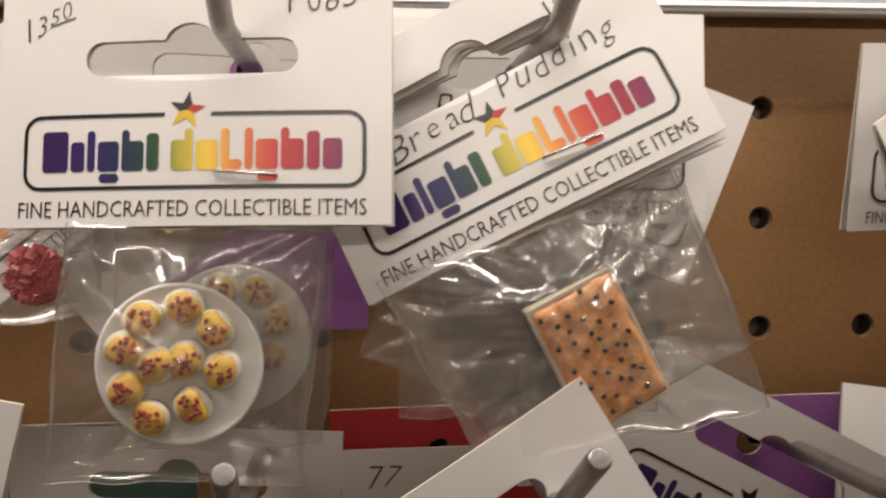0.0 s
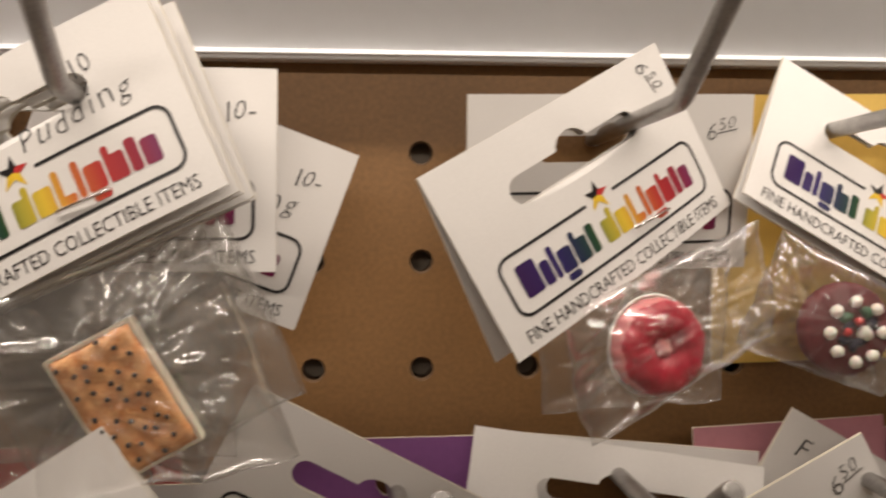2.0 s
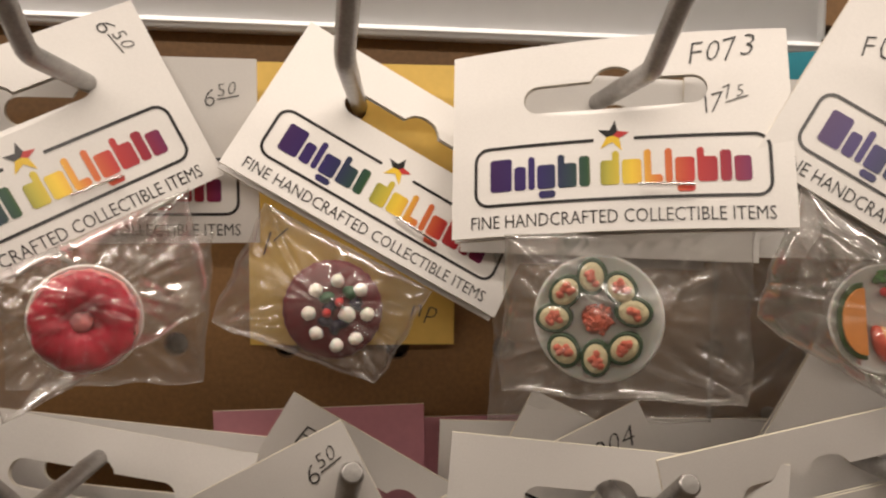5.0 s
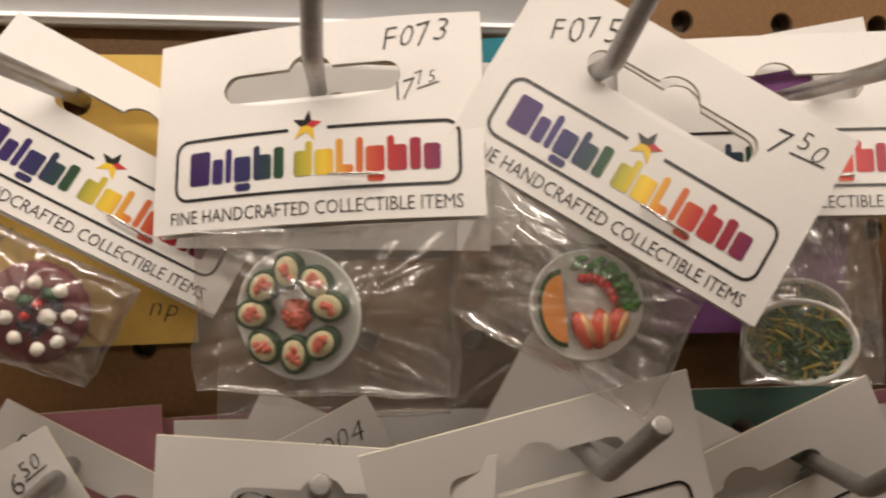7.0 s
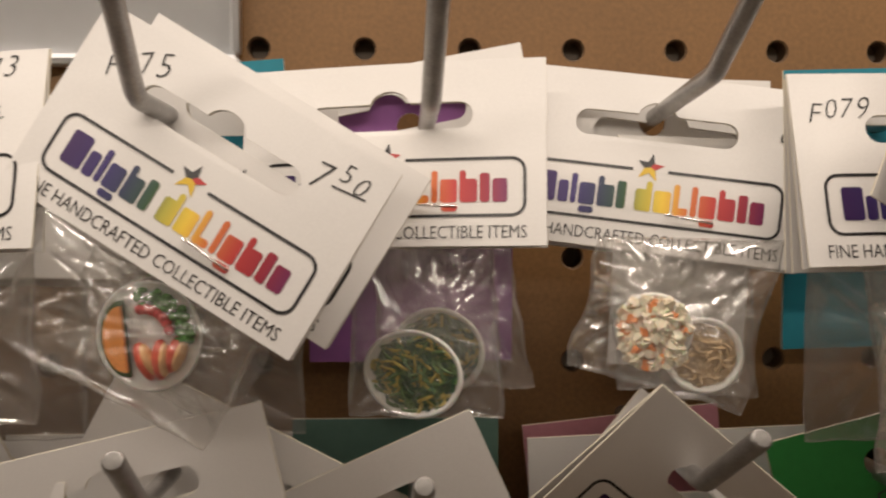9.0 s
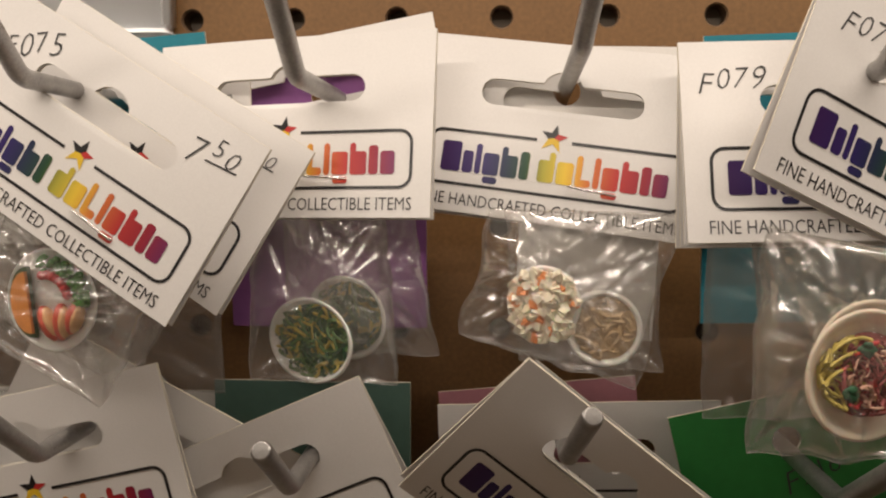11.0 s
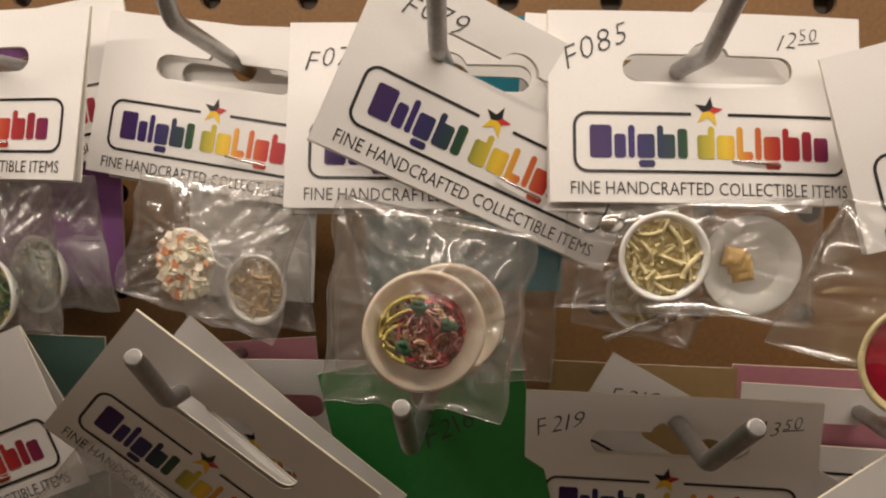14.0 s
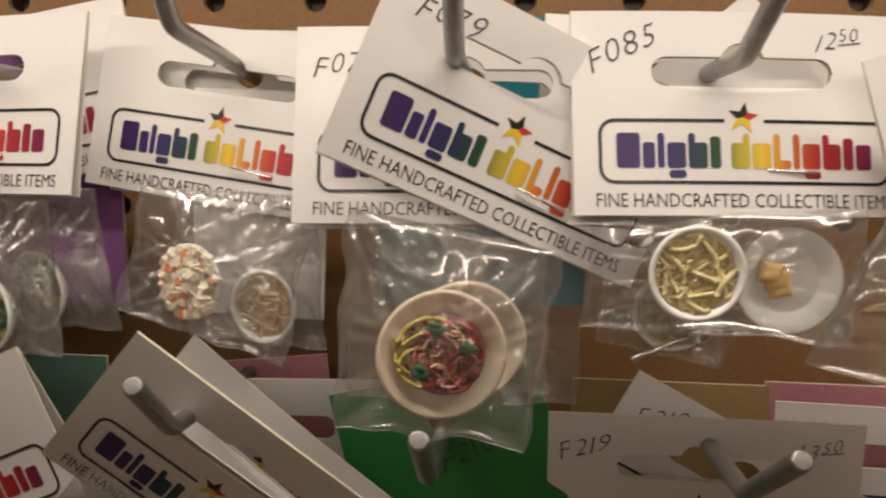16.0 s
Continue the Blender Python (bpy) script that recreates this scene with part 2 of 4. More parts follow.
class Build:
    """Collects vertices and faces of several simple forms with material numbers."""

    def __init__(self):
        self.v, self.f, self.i = [], [], []

    def add(self, verts, faces, k=0):
        n = len(self.v)
        self.v += [tuple(v) for v in verts]
        self.f += [tuple(n + a for a in f) for f in faces]
        self.i += [k] * len(faces)

    def lathe(self, profile, k=0, n=40, m=None, squash=1.0):
        """profile: (radius, height towards the viewer) in mm; the axis points to -y."""
        m = m or Matrix()
        vs, fs = [], []
        for r, h in profile:
            for a in range(n):
                w = 2 * math.pi * a / n
                vs.append(m @ Vector((r * math.cos(w), -h, r * math.sin(w) * squash)))
        for j in range(len(profile) - 1):
            for a in range(n):
                b = (a + 1) % n
                fs.append((j * n + a, j * n + b, (j + 1) * n + b, (j + 1) * n + a))
        self.add(vs, fs, k)

    def blob(self, c, r, k=0, n=10, lump=0.0, seed=0):
        vs, fs = [], []
        rings = max(4, n // 2)
        for j in range(rings + 1):
            p = math.pi * j / rings
            for a in range(n):
                w = 2 * math.pi * a / n
                d = Vector((math.sin(p) * math.cos(w), -math.cos(p), math.sin(p) * math.sin(w)))
                s = 1 + lump * noise.noise(d * 1.7 + Vector((seed, seed * 0.7, 3)))
                vs.append(Vector(c) + Vector((d.x * r[0], d.y * r[1], d.z * r[2])) * s)
        for j in range(rings):
            for a in range(n):
                b = (a + 1) % n
                fs.append((j * n + a, j * n + b, (j + 1) * n + b, (j + 1) * n + a))
        self.add(vs, fs, k)

    def box(self, c, s, k=0, turn=None):
        vs = []
        for x in (-1, 1):
            for y in (-1, 1):
                for z in (-1, 1):
                    p = Vector((x * s[0] / 2, y * s[1] / 2, z * s[2] / 2))
                    vs.append(Vector(c) + (turn @ p if turn else p))
        self.add(vs, [(0, 1, 3, 2), (4, 6, 7, 5), (0, 4, 5, 1), (2, 3, 7, 6), (0, 2, 6, 4), (1, 5, 7, 3)], k)

    def tube(self, pts, r, k=0, n=6, cap=True):
        vs, fs = [], []
        pts = [Vector(p) for p in pts]
        up = Vector((0.13, 0.21, 0.97)).normalized()
        for i, p in enumerate(pts):
            d = (pts[min(i + 1, len(pts) - 1)] - pts[max(i - 1, 0)]).normalized()
            s = d.cross(up)
            if s.length < 0.05:
                s = d.cross(Vector((1, 0, 0)))
            s.normalize()
            t = s.cross(d)
            rr = r[i] if isinstance(r, (list, tuple)) else r
            for a in range(n):
                w = 2 * math.pi * a / n
                vs.append(p + s * math.cos(w) * rr + t * math.sin(w) * rr)
        for i in range(len(pts) - 1):
            for a in range(n):
                b = (a + 1) % n
                fs.append((i * n + a, i * n + b, (i + 1) * n + b, (i + 1) * n + a))
        if cap:
            fs += [tuple(range(n)), tuple((len(pts) - 1) * n + a for a in reversed(range(n)))]
        self.add(vs, fs, k)

    def mesh(self, name, mats, smooth=True, scale=MM):
        return mesh_of(name, [(x * scale, y * scale, z * scale) for x, y, z in self.v], self.f, mats, self.i, smooth)


# ---- setting ----
PITCH = 0.0254
ROW0 = 1.432


def pegboard():
    """Perforated hardboard with open holes on a one-inch grid."""
    r, depth, n = 0.0025, 0.0055, 16
    vs, fs, ix = [], [], []
    for c in range(-16, 28):
        for row in range(-9, 5):
            cx, cz = c * PITCH, ROW0 + row * PITCH
            base = len(vs)
            for ring in range(4):
                for a in range(n):
                    w = 2 * math.pi * (a + 0.5) / n
                    dx, dz = math.cos(w), math.sin(w)
                    if ring == 0:
                        s = PITCH / 2 / max(abs(dx), abs(dz))
                        # snap the ring to the square's corners
                        if abs(abs(dx) - abs(dz)) < 0.3:
                            dx, dz, s = math.copysign(1, dx), math.copysign(1, dz), PITCH / 2
                        vs.append((cx + dx * s, 0, cz + dz * s))
                    else:
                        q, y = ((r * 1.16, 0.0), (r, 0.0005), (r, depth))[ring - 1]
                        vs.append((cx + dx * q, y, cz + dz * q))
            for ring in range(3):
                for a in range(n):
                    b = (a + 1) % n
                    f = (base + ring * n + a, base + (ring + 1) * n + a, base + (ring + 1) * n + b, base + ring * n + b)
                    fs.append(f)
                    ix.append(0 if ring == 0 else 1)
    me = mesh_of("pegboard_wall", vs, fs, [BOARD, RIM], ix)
    ob = new("pegboard_wall", me)
    tagged(ob, "tan hardboard pegboard wall with rows of round holes", "pegboard", kind="structure")


pegboard()


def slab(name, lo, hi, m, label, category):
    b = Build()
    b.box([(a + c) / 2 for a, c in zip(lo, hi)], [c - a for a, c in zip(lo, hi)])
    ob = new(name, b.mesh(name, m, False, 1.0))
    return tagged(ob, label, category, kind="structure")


slab("wall_north", (-3, 0.0062, 0), (3, 0.12, 2.6), PLASTER, "plain painted plaster wall behind the pegboard", "wall")
# added out of view: its top edge cuts the far lamp off the lower row
slab("wall_shade_blocker", (-3, -1.06, 0), (3, -1.0, 1.7565), PLASTER, "unseen plain wall added to shade the lower packages from the far lamp", "wall")
slab("wall_south", (-3, -4.1, 0), (3, -4.0, 2.6), PLASTER, "plain painted plaster wall", "wall")
slab("wall_west", (-3.1, -4.0, 0), (-3.0, 0.12, 2.6), PLASTER, "plain painted plaster wall", "wall")
slab("wall_east", (3.0, -4.0, 0), (3.1, 0.12, 2.6), PLASTER, "plain painted plaster wall", "wall")
slab("floor", (-3.1, -4.1, -0.1), (3.1, 0.12, 0), FLOOR, "brown vinyl floor", "floor")
slab("ceiling", (-3.1, -4.1, 2.6), (3.1, 0.12, 2.7), PLASTER, "plain pale ceiling", "ceiling")


def bevelled(name, lo, hi, m, r):
    bm = bmesh.new()
    bmesh.ops.create_cube(bm, size=1)
    for v in bm.verts:
        v.co = Vector([(a + c) / 2 + q * (c - a) for a, c, q in zip(lo, hi, v.co)])
    bmesh.ops.bevel(bm, geom=list(bm.edges), offset=r, segments=3, affect="EDGES")
    return from_bm(name, bm, m, True)


def white_panel():
    """White enamelled sheet with a raised rolled rim along its edges."""
    x0, x1, z0, z1 = -0.62, 0.1995, 1.4525, 1.70
    p = thing("white_panel", pose(x0, 0, z0), "white enamelled metal panel with a rolled rim on the pegboard", "panel")
    part("sheet", bevelled("sheet", (x0 + 0.001, -0.0058, z0 + 0.001), (x1 - 0.001, -0.0004, z1), WHITE_PANEL, 0.0003), p)
    part("rim", bevelled("rim", (x0, -0.0070, z0), (x1, -0.0002, z0 + 0.0022), WHITE_PANEL, 0.0009), p, None, "rolled lower rim")
    part("rim", bevelled("rim", (x1 - 0.0018, -0.0068, z0 + 0.0023), (x1, -0.0002, z1), WHITE_PANEL, 0.0008), p, None, "rolled side rim")


white_panel()


# ---- hooks ----
def hook_mesh(reach, rise, lean):
    """Bent steel wire: straight out of the board, then slanting up to a rounded tip."""
    b = Build()
    pts = [(0, 4, 0), (0, -3, 0), (0, -15, 0), (0, -30, 0), (0, -reach + 6, 0)]
    slant = math.radians(34)
    for i in range(1, 6):
        w = slant * i / 5
        pts.append((0, -reach + 6 - 7.5 * math.sin(w), 7.5 * (1 - math.cos(w))))
    x, y, z = pts[-1]
    run = rise / math.tan(slant)
    pts += [(x + lean * s, y - run * s, z + rise * s) for s in (0.33, 0.66, 0.95, 0.985, 1.0, 1.001, 1.002)]
    b.tube(pts, [1.8] * (len(pts) - 4) + [1.72, 1.45, 1.35, 0.02], 0, 14)
    b.i[-16:-2], b.i[-1] = [1] * 14, 1
    return b.mesh("hook_wire", [STEEL, CUT_END])


HOOK_A = hook_mesh(61, 12.5, 0.6)
HOOK_B = hook_mesh(61, 12, 2.0)


def hook(x, z, me, label="bent zinc-plated steel display hook in the pegboard", turn=0.0, tip=0.0):
    ob = new("pegboard_hook", me)
    ob.matrix_basis = pose(x * MM, 0, z * MM, -tip, 0, turn)
    tagged(ob, label, "hook", "hooks on the pegboard")


for hx, hz, me, turn in ((-112, 1436, HOOK_A, 0), (-61, 1436.5, HOOK_B, 0), (41, 1435.5, HOOK_A, 0), (92, 1436, HOOK_B, -1), (142, 1436.5, HOOK_A, 0),
                         (191.5, 1436.5, HOOK_B, 1), (243, 1436.5, HOOK_A, 0), (293.5, 1437, HOOK_B, 0), (343, 1437, HOOK_A, 1), (391, 1437, HOOK_B, 2),
                         (441, 1437, HOOK_A, 0),
                         (-112, 1361, HOOK_B, 0), (-61, 1361, HOOK_A, 0), (-9, 1361, HOOK_B, 4), (41, 1361, HOOK_A, 0), (92, 1361, HOOK_B, 0), (142.5, 1359, HOOK_A, 0),
                         (192, 1366, HOOK_B, 0), (240.5, 1361, HOOK_A, 0), (292, 1368, HOOK_B, 0), (340.5, 1361, HOOK_A, 0), (395, 1361, HOOK_B, 2), (441, 1361, HOOK_A, 0)):
    hook(hx, hz, me, turn=turn, tip=5.5 if hx == 293.5 else 0.8)

# ---- header cards ----
CW, TOP, BOT = 31.75, 11.4, -26.7


def slot_outline():
    """Long hang slot with a round rise in its middle."""
    pts = []
    for i in range(9):
        w = math.radians(90 + 180 * i / 8)
        pts.append((-14.4 + 2.8 * math.cos(w), 2.8 * math.sin(w)))
    for i in range(9):
        w = math.radians(-90 + 180 * i / 8)
        pts.append((14.4 + 2.8 * math.cos(w), 2.8 * math.sin(w)))
    for i in range(9):
        w = math.radians(15 + 150 * i / 8)
        pts.append((4.3 * math.cos(w), 1.9 + 3.6 * math.sin(w)))
    return pts


def inside(p, poly):
    hit = False
    for (x0, y0), (x1, y1) in zip(poly, poly[1:] + poly[:1]):
        if (y0 > p[1]) != (y1 > p[1]) and p[0] < (x1 - x0) * (p[1] - y0) / (y1 - y0) + x0:
            hit = not hit
    return hit


from mathutils.geometry import delaunay_2d_cdt


def curl(x, z, k):
    """How far the card's face bows back at a place, in mm."""
    return k[0] * (x / CW) ** 2 + k[1] * ((z - TOP) / 38.1) ** 2 + (k[2] * x * (z + 7.65) / (CW * 19.05) if len(k) > 2 else 0.0)


def card_mesh(k, gape, slot=True, w=CW, top=TOP, bot=BOT, paper=None):
    """A folded card: front and back leaf joined at the top fold, both pierced by the slot."""
    poly = slot_outline() if slot is True else []
    if slot == "round":
        poly = [(3.0 * math.cos(2 * math.pi * i / 16), 3.0 * math.sin(2 * math.pi * i / 16)) for i in range(16)]
    pts, edges = [], []
    nx, nz = 16, 10
    border = [(-w + 2 * w * i / nx, bot) for i in range(nx)] + [(w, bot + (top - bot) * i / nz) for i in range(nz)]
    border += [(w - 2 * w * i / nx, top) for i in range(nx)] + [(-w, top - (top - bot) * i / nz) for i in range(nz)]
    for loop in (border, poly):
        n = len(pts)
        pts += loop
        edges += [(n + i, n + (i + 1) % len(loop)) for i in range(len(loop))]
    for i in range(1, nx):
        for j in range(1, nz):
            p = (-w + 2 * w * i / nx, bot + (top - bot) * j / nz)
            if not poly or (not inside(p, poly) and min(math.hypot(p[0] - a, p[1] - c) for a, c in poly) > 0.8):
                pts.append(p)
    out = delaunay_2d_cdt([Vector(p) for p in pts], edges, [], 0, 1e-5)
    flat, tris = out[0], [t for t in out[2] if not poly or not inside((sum(out[0][i].x for i in t) / 3, sum(out[0][i].y for i in t) / 3), poly)]
    count = {}
    for t in tris:
        for a, c in zip(t, (*t[1:], t[0])):
            count[(a, c)] = 1
    rim = [(a, c) for a, c in count if (c, a) not in count]
    vs, fs, ix = [], [], []
    for leaf in range(2):
        for side in range(2):
            base = len(vs)
            for p in flat:
                drop = (top - p.y) / (top - bot)
                y = curl(p.x, p.y, k) + 0.32 * side + leaf * (0.34 + gape * drop)
                vs.append((p.x * MM, y * MM, p.y * MM))
            fs += [tuple(base + i for i in (t if side == 0 else reversed(t))) for t in tris]
            ix += [0] * len(tris)
        n = len(flat)
        fs += [(base + a, base + c, base - n + c, base - n + a) for a, c in rim]
        ix += [1] * len(rim)
    return mesh_of("header_card", vs, fs, [paper or PAPER, EDGE], ix)


def print_mesh(name, polys, mats, k, index=None, lift=0.10):
    """Flat printed shapes laid on the card's front."""
    vs, fs = [], []
    for poly in polys:
        n = len(vs)
        vs += [(x * MM, (curl(x, z, k) - lift) * MM, z * MM) for x, z in poly]
        fs.append(tuple(range(n, n + len(poly))))
    return mesh_of(name, vs, fs, mats, index)


def border_polys():
    """Rounded rectangle line, open at the top where the star stands."""
    x0, z0, hw, hh, r, t = 0.35, -14.9, 27.5, 6.05, 2.9, 0.62
    pts = []
    for cx, cz, a0 in ((hw - r, hh - r, 90), (hw - r, -hh + r, 0), (-hw + r, -hh + r, -90), (-hw + r, hh - r, -180)):
        for i in range(7):
            w = math.radians(a0 - 15 * i)
            pts.append((cx, cz, math.cos(w), math.sin(w)))
    line = [(3.2 + (hw - r - 3.2) * i / 6, hh - r, 0, 1) for i in range(6)] + pts + [(-hw + r + (hw - r - 4.2) * i / 6, hh - r, 0, 1) for i in range(7)]
    full = []
    for a, c in zip(line, line[1:]):
        steps = max(1, int(math.hypot(a[0] - c[0], a[1] - c[1]) / 4))
        full += [tuple(p + (q - p) * s / steps for p, q in zip(a, c)) for s in range(steps)]
    full.append(line[-1])
    ring = [((x0 + cx + (r - t) * dx, z0 + cz + (r - t) * dz), (x0 + cx + r * dx, z0 + cz + r * dz)) for cx, cz, dx, dz in full]
    return [(a[0], b[0], b[1], a[1]) for a, b in zip(ring, ring[1:])]


def star_polys():
    """Five-pointed star in five coloured kites and a hanging tail."""
    c = Vector((-0.3, -8.5))
    kites = []
    for i in range(5):
        w = math.radians(90 + 72 * i - 8)
        tip = c + Vector((math.cos(w), math.sin(w))) * 3.0
        if i in (2, 3):
            tip = c + Vector((math.cos(w), math.sin(w))) * 3.4
        a = c + Vector((math.cos(w + 0.628), math.sin(w + 0.628))) * 1.25
        b = c + Vector((math.cos(w - 0.628), math.sin(w - 0.628))) * 1.25
        kites.append([tuple(c), tuple(b), tuple(tip), tuple(a)])
    return kites


def logo_polys():
    """The maker's mark as plain rounded blocks of the mark's heights and colours, no letters."""
    polys, x = [], 0.0

    def bar(x0, x1, z0, z1):
        q = min(0.45, (x1 - x0) * 0.3)
        polys.append([(x0 + q, z0), (x1 - q, z0), (x1, z0 + q), (x1, z1 - q), (x1 - q, z1), (x0 + q, z1), (x0, z1 - q), (x0, z0 + q)])

    cap, mid = 6.5, 4.75
    # width, height of the block, width and top of its riser, drop of its tail; 0 leaves that out
    for w, h, riser, drop in ((4.7, cap, 0, 0), (2.5, mid, 0, 0), (1.4, cap, 0, 0), (3.8, mid, 0, 1.8), (3.9, mid, cap, 0), (2.2, 5.9, 0, 0), (0, 0, 0, 0),
                              (3.8, mid, -cap, 0), (3.9, mid, 0, 0), (3.6, 1.6, cap, 0), (1.4, cap, 0, 0), (3.8, mid, 0, 1.8), (3.9, mid, cap, 0), (2.2, 5.9, 0, 0), (3.3, mid, 0, 0)):
        if w:
            bar(x, x + w, 0, h)
            if riser > 0:
                bar(x, x + 1.4, h - 0.6, riser)
            if riser < 0:
                bar(x + w - 1.4, x + w, h - 0.6, -riser)
            if drop:
                bar(x + 0.3, x + w, -drop, -0.35)
        x += (w + 0.5) if w else 1.6
    s = 48.5 / x
    return [[(-23.9 + px * s, -18.0 + pz) for px, pz in p] for p in polys]


def text_polys(body, width=None, size=None, shear=0.0, thin=0.0, turn=0.0, at=(0, 0), space=1.0):
    """Words in the built-in font as polygons in card millimetres, centred on a place."""
    cu = bpy.data.curves.new("words", "FONT")
    cu.body, cu.size, cu.shear, cu.offset, cu.resolution_u, cu.space_character = body, 1.0, shear, thin, 2, space
    ob = bpy.data.objects.new("words", cu)
    scene.collection.objects.link(ob)
    me = bpy.data.meshes.new_from_object(ob.evaluated_get(bpy.context.evaluated_depsgraph_get()))
    bpy.data.objects.remove(ob)
    bpy.data.curves.remove(cu)
    co = [(v.co.x, v.co.y) for v in me.vertices]
    xs, zs = [c[0] for c in co], [c[1] for c in co]
    high = 0.69
    s = (width / (max(xs) - min(xs))) if width else size / high
    sz = (size / high) if size else s
    mx = (max(xs) + min(xs)) / 2
    w = math.radians(turn)
    pts = [((x - mx) * s, (z - high / 2) * sz) for x, z in co]
    pts = [(at[0] + x * math.cos(w) - z * math.sin(w), at[1] + x * math.sin(w) + z * math.cos(w)) for x, z in pts]
    faces = [list(p.vertices) for p in me.polygons]
    bpy.data.meshes.remove(me)
    return pts, faces


def words_mesh(name, words, material, k):
    vs, fs = [], []
    for pts, faces in words:
        n = len(vs)
        vs += [(x * MM, (curl(x, z, k) - 0.10) * MM, z * MM) for x, z in pts]
        fs += [tuple(n + i for i in f) for f in faces]
    return mesh_of(name, vs, fs, material)


TAGLINE = text_polys("FINE HANDCRAFTED COLLECTIBLE ITEMS", width=55.6, size=2.55, at=(0.1, -23.9), thin=-0.004)
STAR_INKS = [mat("star_yellow", (0.75, 0.50, 0.03), 0.35, vary=0.1), INK, mat("star_gold", (0.78, 0.52, 0.03), 0.35, vary=0.1),
             mat("star_orange", (0.70, 0.20, 0.03), 0.35, vary=0.1), mat("star_red", (0.50, 0.03, 0.03), 0.35, vary=0.1)]
CURLS = [(0.0, 0.0, 0.0), (1.6, 0.0, 0.0), (-1.2, 0.0, 0.0), (0.6, -2.5, 0.0),
         (1.33, -0.23, -0.12), (1.6, 0.04, 0), (1.64, 0.28, -0.39), (-0.15, 0.19, -0.17), (2.8, 0.72, -0.27), (0.33, -0.06, 0.06), (0.74, 0.42, -0.05), (0.46, 0.23, 0.02), (0.56, 0.04, -0.08), (-0.69, 0.36, 0.02), (1.23, -0.84, -0.31)]
CARDS, SETS = {}, {}


def card_set(c, gape):
    if (c, gape) not in CARDS:
        CARDS[c, gape] = card_mesh(CURLS[c], gape)
    if c not in SETS:
        k = CURLS[c]
        st = Build()
        st.tube([(4.2, -0.15, -18.2), (4.3, -0.55, -18.25), (9.0, -0.6, -18.6), (13.7, -0.55, -18.9), (13.8, -0.15, -18.9)], 0.27, 0, 6)
        SETS[c] = (print_mesh("logo_border", border_polys(), INK, k), print_mesh("star", star_polys(), STAR_INKS, k, [1, 1, 0, 2, 4]),
                   print_mesh("logo_mark", logo_polys(), FOIL, k), words_mesh("tagline", [TAGLINE], INK, k), st.mesh("staple", STAPLE))
    return CARDS[c, gape], SETS[c]


def hand(body, u, w, size, turn=0, thin=-0.016):
    """Pencilled characters, each a little off the line; what follows ^ is raised and underlined."""
    rnd = random.Random(body)
    groups, x, up = [], 0.0, False
    a = math.radians(turn)

    def put(px, pz):
        return (u + px * math.cos(a) - pz * math.sin(a), w + px * math.sin(a) + pz * math.cos(a))

    total = sum(0.0 if c == "^" else size * (0.45 if c in " .1i-l" else 0.78) for c in body)
    x = -total / 2
    x_up = x
    for c in body:
        if c == "^":
            up, x_up = True, x
            continue
        step = size * (0.45 if c in " .1i-l" else 0.78) * (0.8 if up else 1.0)
        if c != " ":
            s = size * (0.72 if up else 1.0) * rnd.uniform(0.9, 1.12)
            at = put(x + step / 2, (size * 0.28 if up else 0) + rnd.uniform(-0.1, 0.1) * size)
            groups.append(text_polys(c, size=s, shear=rnd.uniform(0.12, 0.4), thin=thin, turn=turn + rnd.uniform(-9, 9), at=at))
        x += step
    if up:
        t = size * 0.035
        groups.append(([put(x_up, -size * 0.25), put(x, -size * 0.18), put(x, -size * 0.18 + 2 * t), put(x_up, -size * 0.25 + 2 * t)], [[0, 1, 2, 3]]))
    return groups


def header(pack, m, c=0, gape=2.0, pencil=(), staple=True, plain=False):
    card, (border, star, mark, tag, st) = card_set(c, gape)
    h = part("header_card", card, pack, m, "white folded card with a hang slot")
    for n in pencil:
        part("handwriting", words_mesh("handwriting", hand(*n), PEN, CURLS[c]), h, m, "grey pencil writing")
    if plain:
        return h
    part("logo_border", border, h, m, "black rounded line")
    part("star", star, h, m, "multicoloured printed star")
    part("logo_mark", mark, h, m, "rainbow foil blocks")
    part("tagline", tag, h, m, "small black capitals")
    if staple:
        part("staple", st, h, m, "shiny steel staple")
    return h


